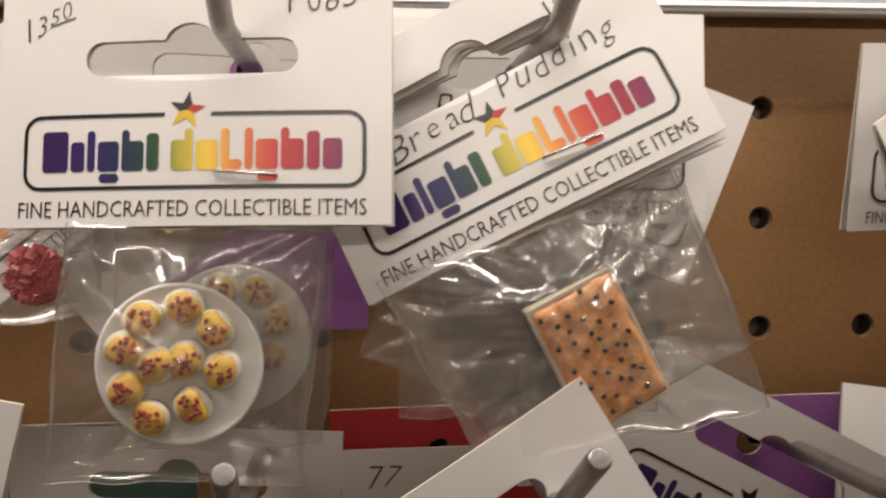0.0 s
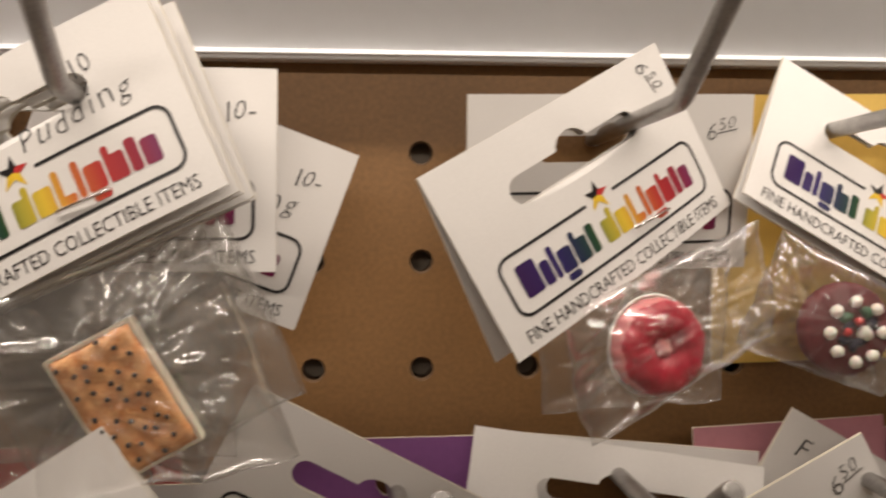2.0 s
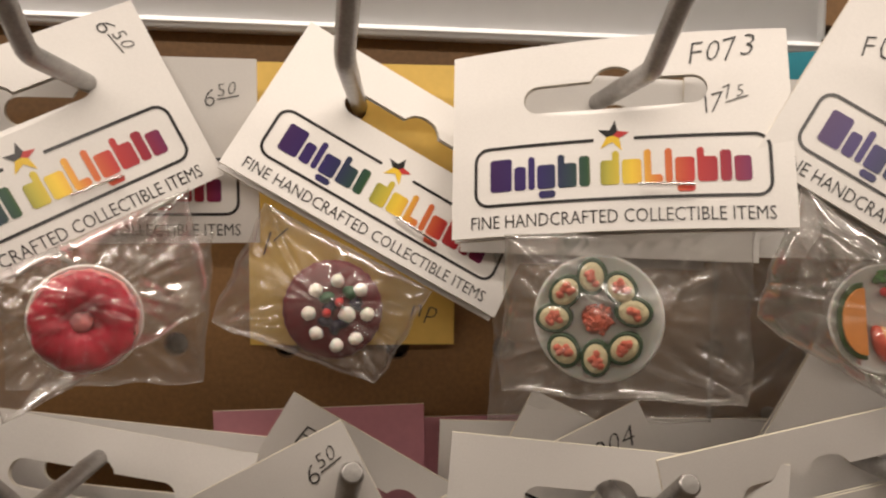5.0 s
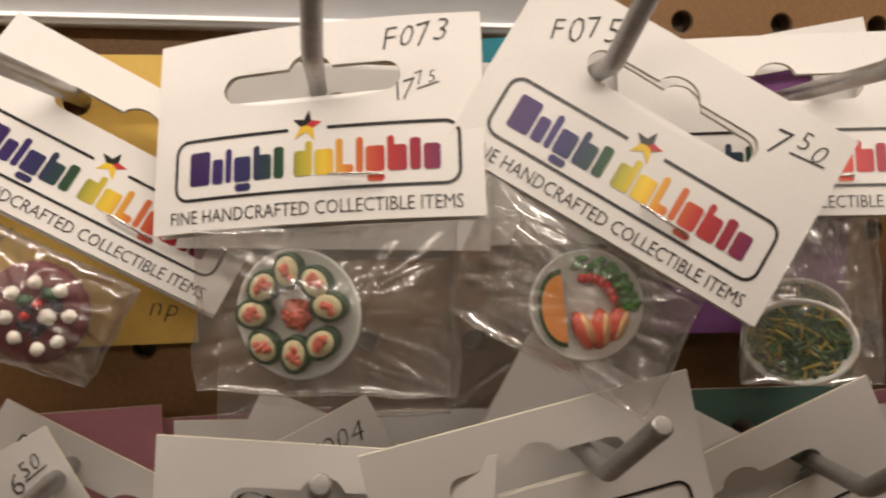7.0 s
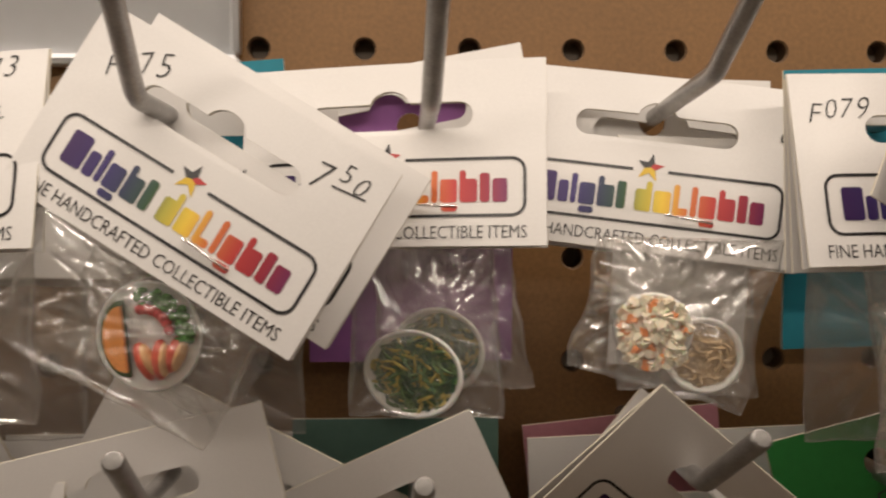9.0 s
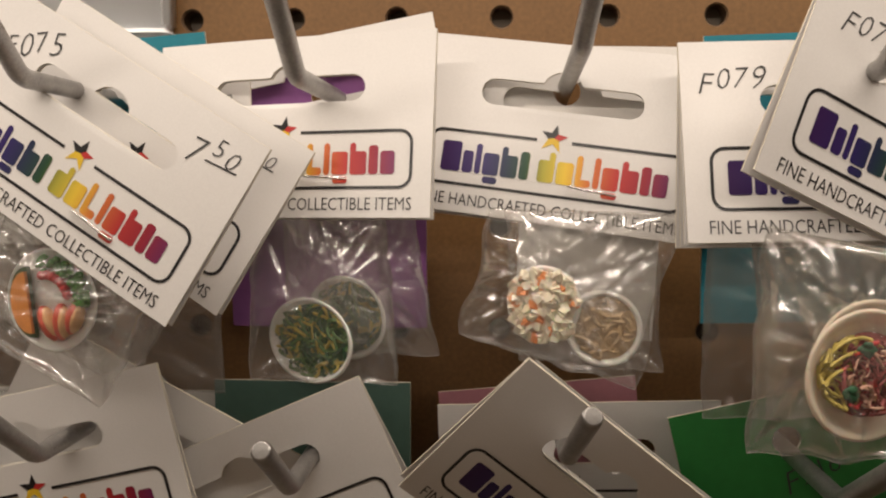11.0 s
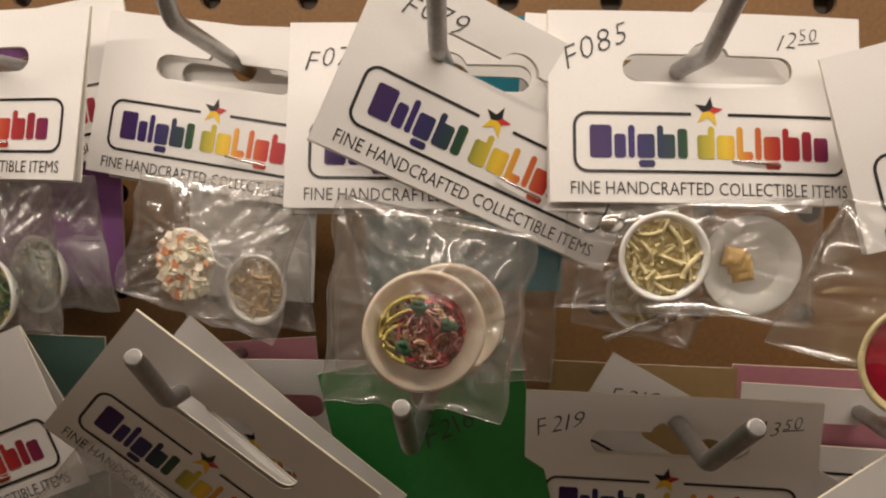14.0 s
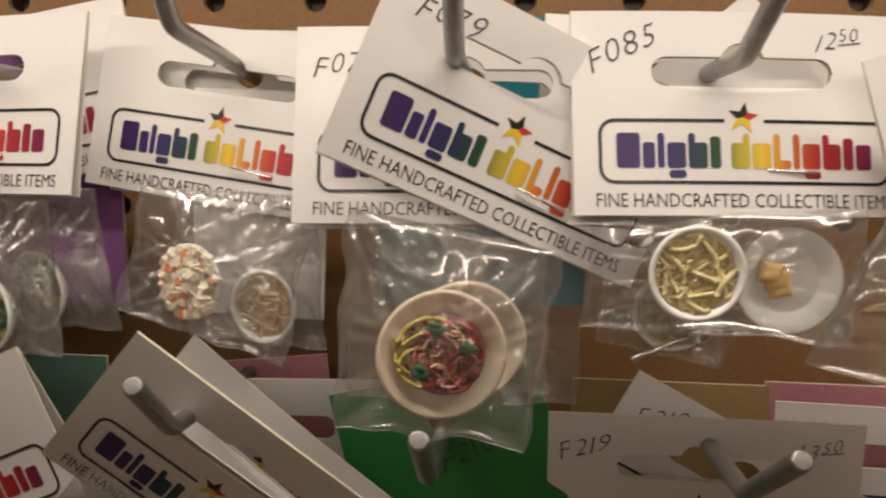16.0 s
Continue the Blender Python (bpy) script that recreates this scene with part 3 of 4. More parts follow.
# ---- bags ----
def bag_mesh(corners, y, fat, seed, pinch=0.0, rough=1.0):
    """Clear bag: two thin sheets, sealed at the rim, bulging over what lies inside and creased."""
    nu, nv = (84, 76) if seed < 30 else (24, 22)
    tl, tr, br, bl = [Vector((a, 0, b)) for a, b in corners]
    vs, fs = [], []
    off = Vector((seed * 3.1, seed * 1.7, seed * 0.9))
    rnd = random.Random(seed)
    mid = (tl + tr + br + bl) / 4
    lines = []
    for i in range(15 if seed < 30 else 5):
        end = (tl, tr, br, bl)[rnd.randrange(4)].lerp((tl, tr, br, bl)[rnd.randrange(4)], rnd.uniform(0.1, 0.9))
        to = mid + Vector((rnd.uniform(-9, 9), 0, rnd.uniform(-9, 9)))
        d = (to - end)
        if d.length > 3:
            lines.append((end, d.normalized(), d.length * rnd.uniform(0.5, 1.2), rnd.choice((-1, 1)) * rnd.uniform(0.2, 0.55), rnd.uniform(0.9, 2.4)))
    for side in (-1, 1):
        for j in range(nv + 1):
            v = j / nv
            for i in range(nu + 1):
                u = i / nu
                p = tl.lerp(tr, u).lerp(bl.lerp(br, u), v)
                q = Vector((u * 2.6, v * 2.2, 0)) + off
                p.x += 0.9 * rough * noise.noise(Vector((0.5, v * 5, seed))) * (1 if u > 0.5 else -1) * abs(2 * u - 1) ** 3
                p.z += 1.0 * rough * noise.noise(Vector((u * 5, 0.3, seed + 9))) * v ** 3
                f = max(0.0, 16 * u * (1 - u) * v * (1 - v)) ** 0.55
                rim = min(1.0, 8 * min(u, 1 - u, 1 - v) + 0.12)
                ang = math.atan2(v - 0.5, u - 0.5)
                rad = math.hypot(u - 0.5, v - 0.5)
                folds = 1 - abs(noise.noise(Vector((math.cos(ang) * 3.2, math.sin(ang) * 3.2, seed + rad))))
                crease = (folds ** 4) * (0.2 + rad) * 0.7
                crease += 1.1 * noise.noise(q * 1.4) + 0.12 * noise.noise(q * 3.4)
                for end, d, reach, amp, wide in lines:
                    w0 = p - end
                    s = w0.x * d.x + w0.z * d.z
                    if -2 < s < reach:
                        away = abs(w0.x * d.z - w0.z * d.x)
                        if away < wide:
                            crease += side * amp * (1 - away / wide) ** 1.4 * min(1.0, (reach - s) / 6)
                y_off = side * fat * f + (crease * rim * rough * (1 if side < 0 else 0.8))
                vs.append((p.x * MM, (y + y_off + (0.12 * side)) * MM, p.z * MM))
    n = (nu + 1) * (nv + 1)
    for s in range(2):
        for j in range(nv):
            for i in range(nu):
                a = s * n + j * (nu + 1) + i
                f = (a, a + nu + 1, a + nu + 2, a + 1)
                fs.append(f if s == 0 else f[::-1])
    loop = [j * (nu + 1) for j in range(nv + 1)] + [nv * (nu + 1) + i for i in range(1, nu + 1)] + [j * (nu + 1) + nu for j in range(nv - 1, -1, -1)]
    for a, c in zip(loop, loop[1:]):
        fs.append((a, c, c + n, a + n))
    b = Build()
    b.tube([(vs[i][0] * 1000, vs[i][1] * 1000 + 0.12, vs[i][2] * 1000) for i in loop], 0.14, 0, 5)
    off_v = len(vs)
    vs += [(x * MM, y * MM, z * MM) for x, y, z in b.v]
    fs += [tuple(off_v + i for i in f) for f in b.f]
    return mesh_of("bag", vs, fs, FILM, smooth=True)


# ---- foods; each is made round the origin, its face towards -y, in mm ----
RND = random.Random(4)


def dish(r, deep=1.6, rim=0.5, lip=0.75, squash=1.0, name="plate", m=CHINA):
    b = Build()
    b.lathe([(0.01, 0), (r * 0.62, 0), (r * 0.96, deep * 0.75), (r, deep), (r - rim, deep + 0.25), (r * lip, deep * 0.5), (r * lip * 0.93, deep * 0.32), (0.01, deep * 0.28)], 0, 48, squash=squash)
    return b.mesh(name, m)


def bowl(r, deep, squash=1.0):
    b = Build()
    b.lathe([(0.01, 0), (r * 0.62, 0), (r * 0.85, deep * 0.5), (r * 0.98, deep), (r, deep + 0.3), (r - 0.55, deep + 0.55), (r - 1.1, deep + 0.2), (r * 0.8, deep * 0.5), (0.01, deep * 0.35)], 0, 48, squash=squash)
    return b.mesh("bowl", CHINA)


def strands(kinds, count, r, y, thick, length, squash=1.0, seed=1, bend=1.0, single=False):
    """Strands lying about in a disc, joined, or each as a mesh of its own."""
    rnd = random.Random(seed)
    b, each = Build(), []
    for i in range(count):
        a, d = rnd.uniform(0, 6.283), r * math.sqrt(rnd.random())
        x, z = d * math.cos(a), d * math.sin(a)
        t, curve = rnd.uniform(0, 6.283), rnd.uniform(-bend, bend)
        lift = rnd.uniform(0, 1.0)
        pts = []
        for s in range(6):
            px, pz = x, z
            if math.hypot(px, pz) > r:
                f = r / math.hypot(px, pz)
                px, pz = px * f, pz * f
            pts.append((px, -(y + lift + 0.5 * math.sin(s * 0.7 + lift * 6)), pz * squash))
            x += math.cos(t) * length / 5
            z += math.sin(t) * length / 5
            t += curve * 0.5
        b.tube(pts, thick * rnd.uniform(0.8, 1.2), 0 if single else rnd.randrange(len(kinds)), 5)
        if single:
            each.append(b.mesh("noodle", FOOD[kinds[0]]))
            b = Build()
    return each if single else b.mesh("tangle", [FOOD[k] for k in kinds])


def food_eggs(pack, at):
    at = at @ Matrix.Scale(0.93, 4)
    p = part("plate", dish(14.2, 1.4, 0.6, 0.9), pack, at, "round white speckled plate")
    spots = [(-6, 8), (1, 10), (6, 6), (-9, 3), (-4, 0), (1, 1), (7, -1), (-9, -4), (-5, -9), (2, -7)]
    for i, (x, z) in enumerate(spots):
        rnd = random.Random(i)
        b = Build()
        b.blob((0, -0.6, 0), (3.7, 1.5, 3.3), 0, 18)
        b.blob((0, -1.75, 0), (3.0, 1.0, 2.7), 1, 14, 0.35, i)
        for j in range(14):
            a, d = rnd.uniform(0, 6.28), 2.3 * math.sqrt(rnd.random())
            d = min(d, 2.1)
            b.box((d * math.cos(a), -1.85 - math.sqrt(1 - (d / 2.75) ** 2), d * math.sin(a) * 0.87), (rnd.uniform(0.5, 1.2), 0.5, rnd.uniform(0.35, 0.7)), 2, Euler((0, rnd.uniform(0, 3), 0)).to_matrix())
        me = b.mesh("egg_half", [FOOD["egg_white"], FOOD["yolk"], FOOD["paprika"]])
        part("egg_half", me, p, at @ pose(x * MM, -0.0008, z * MM, 0, rnd.uniform(-60, 60), 0))


def rounded_slab(name, w, h, d, r, m, lump=0.0, cut=None):
    bm = bmesh.new()
    bmesh.ops.create_grid(bm, x_segments=24, y_segments=18, size=0.5)
    for v in bm.verts:
        x, z = v.co.x * w, v.co.y * h
        e = min(w / 2 - abs(x), h / 2 - abs(z))
        drop = 0.8 * max(0, 1 - e / 1.2) ** 2
        v.co = Vector((x, -d + drop - lump * noise.noise(Vector((x * 0.5, z * 0.5, 2))) - 0.4 * lump * noise.noise(Vector((x * 1.4, z * 1.4, 5))), z))
    rim = [e for e in bm.edges if e.is_boundary]
    ret = bmesh.ops.extrude_edge_only(bm, edges=rim)
    for v in ret["geom"]:
        if isinstance(v, bmesh.types.BMVert):
            v.co.y = 0
    for v in bm.verts:
        v.co *= MM
    return from_bm(name, bm, m, True)


def food_pudding(pack, at):
    w, h = 15.6, 23.6
    b = Build()
    b.box((0, -1.0, 0), (w, 2.0, h))
    for s in (-1, 1):
        b.box((s * (w / 2 - 0.2), -2.3, 0), (0.6, 2.8, h + 0.6))
        b.box((0, -2.3, s * (h / 2 - 0.0)), (w, 2.8, 0.6))
    me = b.mesh("baking_dish", CLAY_CREAM, False)
    p = part("baking_dish", me, pack, at, "cream rectangular dish")
    part("bread_pudding", rounded_slab("bread_pudding", w - 0.7, h - 0.5, 4.3, 1, FOOD["crust"], 0.5), p, at, "orange-brown baked crust")
    rnd = random.Random(8)
    r = Build()
    r.blob((0, 0, 0), (0.58, 0.42, 0.5), 0, 7, 0.3, 1)
    raisin = r.mesh("raisin", FOOD["raisin"])
    for i in range(36):
        x, z = -6.4 + 12.8 * ((i * 0.618) % 1) + rnd.uniform(-0.8, 0.8), -10.4 + 20.8 * i / 35 + rnd.uniform(-0.8, 0.8)
        part("raisin", raisin, p, at @ pose(x * MM, -4.45 * MM, z * MM, 0, rnd.uniform(0, 180), 0))


def food_red_cake(pack, at):
    """A moulded ring cake: fluted drum with a shallow well in its top, on a small clear-white plate."""
    p = part("plate", dish(10.2, 1.0, 0.4, 0.93), pack, at, "small white plate")
    drum = Build()
    drum.lathe([(9.3, 0.6), (9.45, 2.2), (9.3, 4.4), (8.9, 5.0)], 0, 72)
    for i, (x, y, z) in enumerate(drum.v):
        s = 1 + 0.018 * math.sin(18 * math.atan2(z, x))
        drum.v[i] = (x * s, y, z * s)
    part("cake_side", drum.mesh("cake_side", FOOD["pink_jelly"]), p, at, "pale pink translucent side")
    b = Build()
    prof = [(9.1, 4.7), (8.6, 5.7), (7.4, 6.3), (5.6, 6.5), (3.6, 6.2), (2.4, 5.3), (1.6, 4.3), (0.9, 3.9), (0.01, 3.8)]
    b.lathe(prof, 0, 72)
    for i, (x, y, z) in enumerate(b.v):
        a = math.atan2(z, x)
        s = 1 + 0.02 * math.sin(9 * a) + 0.035 * noise.noise(Vector((x * 0.5, y, z * 0.5)))
        b.v[i] = (x * s, y * (1 + 0.07 * noise.noise(Vector((x * 0.6, 1, z * 0.6)))), z * s)
    part("ring_cake", b.mesh("ring_cake", FOOD["red_glaze"]), p, at, "glossy red ring cake")
    c = Build()
    c.blob((-0.3, -4.7, 0.1), (2.2, 0.9, 2.0), 0, 16, 0.3, 2)
    part("cake_well", c.mesh("cake_well", FOOD["pink_jelly"]), p, at, "pale pink well in the middle")


def food_plum_cake(pack, at):
    b = Build()
    b.lathe([(0.01, 0), (9.7, 0), (9.95, 1.2), (9.8, 2.6), (9.4, 3.4), (8.7, 3.8), (5, 4.1), (0.01, 4.2)], 0, 64)
    for i, (x, y, z) in enumerate(b.v):
        a = math.atan2(z, x)
        s = 1 + 0.012 * math.sin(26 * a) + 0.02 * noise.noise(Vector((x, y, z)) * 0.9)
        b.v[i] = (x * s, y, z * s)
    p = part("cake", b.mesh("cake", FOOD["purple_cake"]), pack, at, "dark plum round cake")
    for i, (x, z) in enumerate(((-3.2, 4.0), (1.0, 6.0), (5.6, 4.2), (7.0, -0.6), (4.8, -5.4), (1.0, -6.8), (-3.0, -4.4), (-4.6, -0.6), (3.0, -0.6))):
        r = 1.75 if i == 8 else 1.4
        c = Build()
        c.blob((0, 0, 0), (r, 1.0, r), 0, 12, 0.22, i)
        part("cream_dot", c.mesh("cream_dot", FOOD["cream"]), p, at @ pose(x * MM, -0.0045, z * MM, 0, 40 * i, 0))
    for i, (x, z, k) in enumerate(((-1.2, 2.6, "basil"), (3.4, 3.6, "basil"), (0.6, -3.4, "berry"), (1.9, -2.6, "berry"), (-1.0, -2.4, "berry"), (4.6, 1.6, "berry"), (-0.6, 0.6, "berry"))):
        c = Build()
        c.blob((0, 0, 0), (1.7, 0.6, 1.2), 0, 10, 0.6, i)
        part("leaf" if k == "basil" else "berry", c.mesh("leaf" if k == "basil" else "berry", FOOD[k]), p, at @ pose(x * MM, -0.0043, z * MM, 0, 50 * i, 0))
    for i, (x, z) in enumerate(((1.4, 1.8), (-1.0, -0.4))):
        c = Build()
        c.blob((0, 0, 0), (0.95, 0.8, 0.95), 0, 10, 0.3, i)
        part("cherry_bit", c.mesh("cherry_bit", FOOD["cherry"]), p, at @ pose(x * MM, -0.0049, z * MM))


def food_sushi(pack, at):
    p = part("plate", dish(12.2, 1.2, 0.5, 0.9), pack, at, "round white plate")
    spots = [(-6, 5, 40), (-1.2, 8, 0), (4.2, 6, -40), (6.6, 1.8, -80), (5.2, -5, 50), (0, -7.2, 0), (-6, -6, -40), (-8, 0, 85)]
    for i, (x, z, turn) in enumerate(spots):
        b = Build()
        b.lathe([(0.01, 0), (2.7, 0), (2.85, 1.0), (2.85, 2.8), (2.6, 3.05), (2.2, 2.85)], 0, 20, squash=1.25)
        b.lathe([(2.25, 2.8), (2.1, 3.1), (1.4, 3.25), (0.01, 3.25)], 1, 20, squash=1.25)
        for j in range(9):
            q = random.Random(i * 9 + j)
            b.blob((q.uniform(-0.9, 0.9), -3.3, q.uniform(-1.3, 1.3)), (0.75, 0.4, 0.75), 2, 7, 0.4, j)
        part("sushi_roll", b.mesh("sushi_roll", [FOOD["nori"], FOOD["rice"], FOOD["salmon"]]), p, at @ pose(x * MM, -0.0006, z * MM, 0, turn, 0))
    b = Build()
    rnd = random.Random(6)
    b.blob((0, -1.2, 0), (3.0, 1.8, 3.0), 0, 16, 0.3, 2)
    for j in range(40):
        a, d = rnd.uniform(0, 6.28), 2.9 * math.sqrt(rnd.random())
        b.blob((d * math.cos(a), -2.9 + d * 0.25, d * math.sin(a)), (0.5, 0.4, 0.5), 0, 6, 0.4, j)
    part("salmon_mound", b.mesh("salmon_mound", FOOD["salmon"]), p, at, "pink salmon mound")


def food_fruit(pack, at):
    p = part("plate", dish(10.4, 1.2, 0.5, 0.92), pack, at, "round white plate")
    b = Build()
    for k, grow, y in ((0, 1.0, -1.2), (1, 0.86, -1.9)):
        vs, n = [], 18
        for lay in range(2):
            for i in range(n):
                w = math.radians(88 + 184 * i / (n - 1))
                vs.append((-4.2 + 4.4 * grow * math.cos(w) * 1.05, y - 1.1 * lay, 7.2 * grow * math.sin(w)))
        fs = [tuple(range(n, 2 * n)), tuple(reversed(range(n)))] + [(i, (i + 1) % n, n + (i + 1) % n, n + i) for i in range(n)]
        b.add(vs, fs, k)
    part("melon_slice", b.mesh("melon_slice", [FOOD["rind"], FOOD["melon"]], False), p, at @ pose(0, 0, 0, 0, -6, 0), "orange melon slice with green rind")
    b = Build()
    rnd = random.Random(12)
    for i in range(60):
        w = math.radians(rnd.uniform(-5, 105))
        d = rnd.uniform(5.8, 9.0)
        b.blob((d * math.cos(w), -rnd.uniform(1.4, 2.8), d * math.sin(w)), (0.95, 0.5, 0.7), 0, 7, 0.6, i)
    part("lettuce", b.mesh("lettuce", FOOD["lettuce"]), p, at, "crinkled green lettuce")
    for i in range(7):
        w = math.radians(100 - 14 * i)
        c = Build()
        c.blob((0, 0, 0), (1.05, 1.0, 1.05), 0, 10)
        part("cherry", c.mesh("cherry", FOOD["cherry"]), p, at @ pose(4.9 * math.cos(w) * MM, -0.0026, 5.2 * math.sin(w) * MM))
    for i, (x, z, turn) in enumerate(((-0.6, -4.6, -25), (2.4, -4.2, 0), (5.4, -3.0, 20))):
        c = Build()
        c.blob((0, -1.6, 0), (1.7, 1.8, 3.9), 0, 14)
        c.blob((0.9, -1.9, 0), (1.2, 1.6, 3.3), 1, 12)
        part("peach_slice", c.mesh("peach_slice", [FOOD["peach"], FOOD["peach_flesh"]]), p, at @ pose(x * MM, 0, z * MM, 0, turn, 0))


def food_bowl(pack, at, r, kinds, count, thick, length, deep=3.5, squash=1.0, seed=1, bend=1.0, under="broth", single=False):
    p = part("bowl", bowl(r, deep, squash), pack, at, "white bowl")
    b = Build()
    b.lathe([(r - 1.2, deep * 0.62), (r * 0.5, deep * 0.8), (0.01, deep * 0.85)], 0, 32, squash=squash)
    part("filling", b.mesh("filling", FOOD[under]), p, at)
    made = strands(kinds, count, r - 1.7, deep * 0.62, thick, length, squash, seed, bend, single)
    if single:
        for me in made:
            part("noodle", me, p, at)
    else:
        part("tangle", made, p, at, "tangled strands")


def food_cubes(pack, at, r, kinds, seed):
    p = part("bowl", bowl(r - 0.5, 2.6), pack, at, "white bowl")
    b = Build()
    rnd = random.Random(seed)
    b.lathe([(r - 0.9, 2.2), (r * 0.6, 3.2), (0.01, 3.6)], 0, 24)
    part("filling", b.mesh("filling", [FOOD[k] for k in kinds]), p, at)
    bits = []
    for k in kinds:
        c = Build()
        c.box((0, 0, 0), (2.0, 1.7, 1.8), 0)
        c.box((0.25, -0.1, 0.15), (1.6, 1.9, 1.4), 0, Euler((0.3, 0.25, 0.2)).to_matrix())
        bits.append(c.mesh("diced_piece", FOOD[k], False))
    for i in range(92):
        a, d = rnd.uniform(0, 6.28), (r - 0.9) * math.sqrt(rnd.random())
        m = pose(d * math.cos(a) * MM, (-3.0 - rnd.uniform(0, 1.4) * (1 - d / r)) * MM, d * math.sin(a) * MM, rnd.uniform(0, 180), rnd.uniform(0, 180), rnd.uniform(0, 180))
        part("diced_piece", bits[1 if len(bits) > 1 and i % 5 == 0 else 0], p, at @ m)


def food_spaghetti(pack, at):
    p = part("plate", dish(11.8, 2.2, 0.7, 0.8, m=CLAY_CREAM), pack, at, "cream plate with a wide rim")
    b = Build()
    b.lathe([(7.6, 1.2), (5.5, 1.9), (0.01, 2.2)], 0, 30)
    part("sauce", b.mesh("sauce", FOOD["sauce"]), p, at @ pose(0.6 * MM, 0, 0), "dark red sauce")
    part("noodle_tangle", strands(["yellow_strand"], 60, 6.4, 1.3, 0.34, 8, seed=3), p, at @ pose(-2.1 * MM, 0, 0.4 * MM), "yellow noodles")
    part("sauce_tangle", strands(["sauce", "cherry", "sauce", "bean"], 120, 6.3, 1.9, 0.36, 6, seed=5, bend=1.4), p, at @ pose(1.2 * MM, 0, -0.4 * MM), "red sauce strands")
    part("noodle_tangle", strands(["pale_strand"], 22, 5.0, 2.7, 0.26, 6, seed=12, bend=1.8), p, at @ pose(1.0 * MM, 0, -0.4 * MM), "pale noodles on the sauce")
    for i, (x, z, turn) in enumerate(((-1.6, 5.0, 20), (4.2, 1.4, -10), (-4.2, -2.8, 30))):
        c = Build()
        c.blob((0, 0, 0), (1.7, 0.35, 1.1), 0, 12, 0.7, i)
        c.blob((-0.4, -0.25, 0.9), (1.0, 0.3, 0.8), 0, 10, 0.7, i + 4)
        part("basil_leaf", c.mesh("basil_leaf", FOOD["basil"]), p, at @ pose(x * MM, -0.0042, z * MM, 0, turn, 0))


def food_red_dish(pack, at):
    p = part("dish", dish(11.5, 2.4, 0.8, 0.84, m=FOOD["noodle"]), pack, at, "yellow dish with a wide rim")
    b = Build()
    b.lathe([(9.7, 1.4), (8.0, 1.9), (0.01, 2.0)], 0, 40)
    part("filling", b.mesh("filling", FOOD["red_glaze"]), p, at, "smooth red filling")


def food_soup_set(pack, at):
    """Noodle bowl, plate with bread and a spoon, side by side."""
    food_bowl(pack, at @ pose(-9.0 * MM, -0.003, 0.8 * MM), 8.7, ["noodle"], 84, 0.5, 5.5, 3.9, seed=9, bend=0.4, single=True)
    at2 = at @ pose(10.6 * MM, 0.004, -1.4 * MM)
    b = Build()
    b.lathe([(0.01, 0), (5, 0), (9.9, 1.6), (10.1, 2.0), (9.8, 2.1), (6.3, 1.2), (6.0, 0.9), (5.6, 1.1), (0.01, 0.9)], 0, 48)
    p = part("plate", b.mesh("plate", CHINA), pack, at2, "plain white plate")
    for x, z, turn in ((-3.6, 1.6, 10), (-2.2, 0.2, -4), (-1.4, -1.4, -12)):
        part("bread_slice", rounded_slab("bread_slice", 4.4, 4.0, 1.6, 0.5, FOOD["bread"], 0.3), p, at2 @ pose(x * MM, (-0.001 - 0.0006 * turn / 12), z * MM, 0, turn, 0))
    b = Build()
    b.blob((0, 0, 0), (2.6, 0.6, 1.9), 0, 14)
    b.tube([(2.2, 0, 0.4), (5, -0.4, 1.1), (9, -0.2, 2.2), (12.5, 0, 3.0)], [0.5, 0.4, 0.45, 0.7], 0, 8)
    part("spoon", b.mesh("spoon", STAPLE), pack, at @ pose(-18.5 * MM, -0.003, 6.6 * MM), "tiny shiny metal spoon")
    c = Build()
    c.blob((0, 0, 0), (2.4, 0.6, 1.6), 0, 14)
    c.tube([(-2, 0, -0.3), (-5, -0.3, -1.4), (-9, -0.2, -3.2), (-13, 0, -5.0)], [0.5, 0.4, 0.45, 0.7], 0, 8)
    part("spoon", c.mesh("spoon", STAPLE), pack, at @ pose(-4.5 * MM, 0.006, -13.0 * MM), "tiny metal spoon in the bag behind")


# ---- packages on the upper hooks: card pose, pencil, bag and food ----
UP = "packaged miniature foods on hooks"


def package(label, card, curlno=0, gape=2.0, pencil=(), bag=None, fat=4.0, seed=1, bag_y=None, staple=True, food=None, food_at=None, rough=1.0, plain=False):
    x, y, z, rx, ry, rz = card
    m = pose(x * MM, y * MM, z * MM, rx, ry, rz)
    p = thing("packaged_miniature", m, label, "packaged miniature", UP)
    header(p, m, curlno, gape, pencil, staple, plain)
    if bag is None:
        a = math.radians(ry)
        bag = [(x + u * math.cos(a) + w * math.sin(a), z - u * math.sin(a) + w * math.cos(a)) for u, w in ((-24, -20), (24, -20), (24, -62), (-24, -62))]
    by = bag_y if bag_y is not None else y + 1.0
    ob = part("bag", bag_mesh(bag, by, fat, seed, rough=rough), p, None, "clear creased polybag")
    ob.visible_shadow = False
    if food:
        fx, fy, fz, frx, fry, frz = food_at
        food(p, pose(fx * MM, fy * MM, fz * MM, frx, fry, frz))
    return p


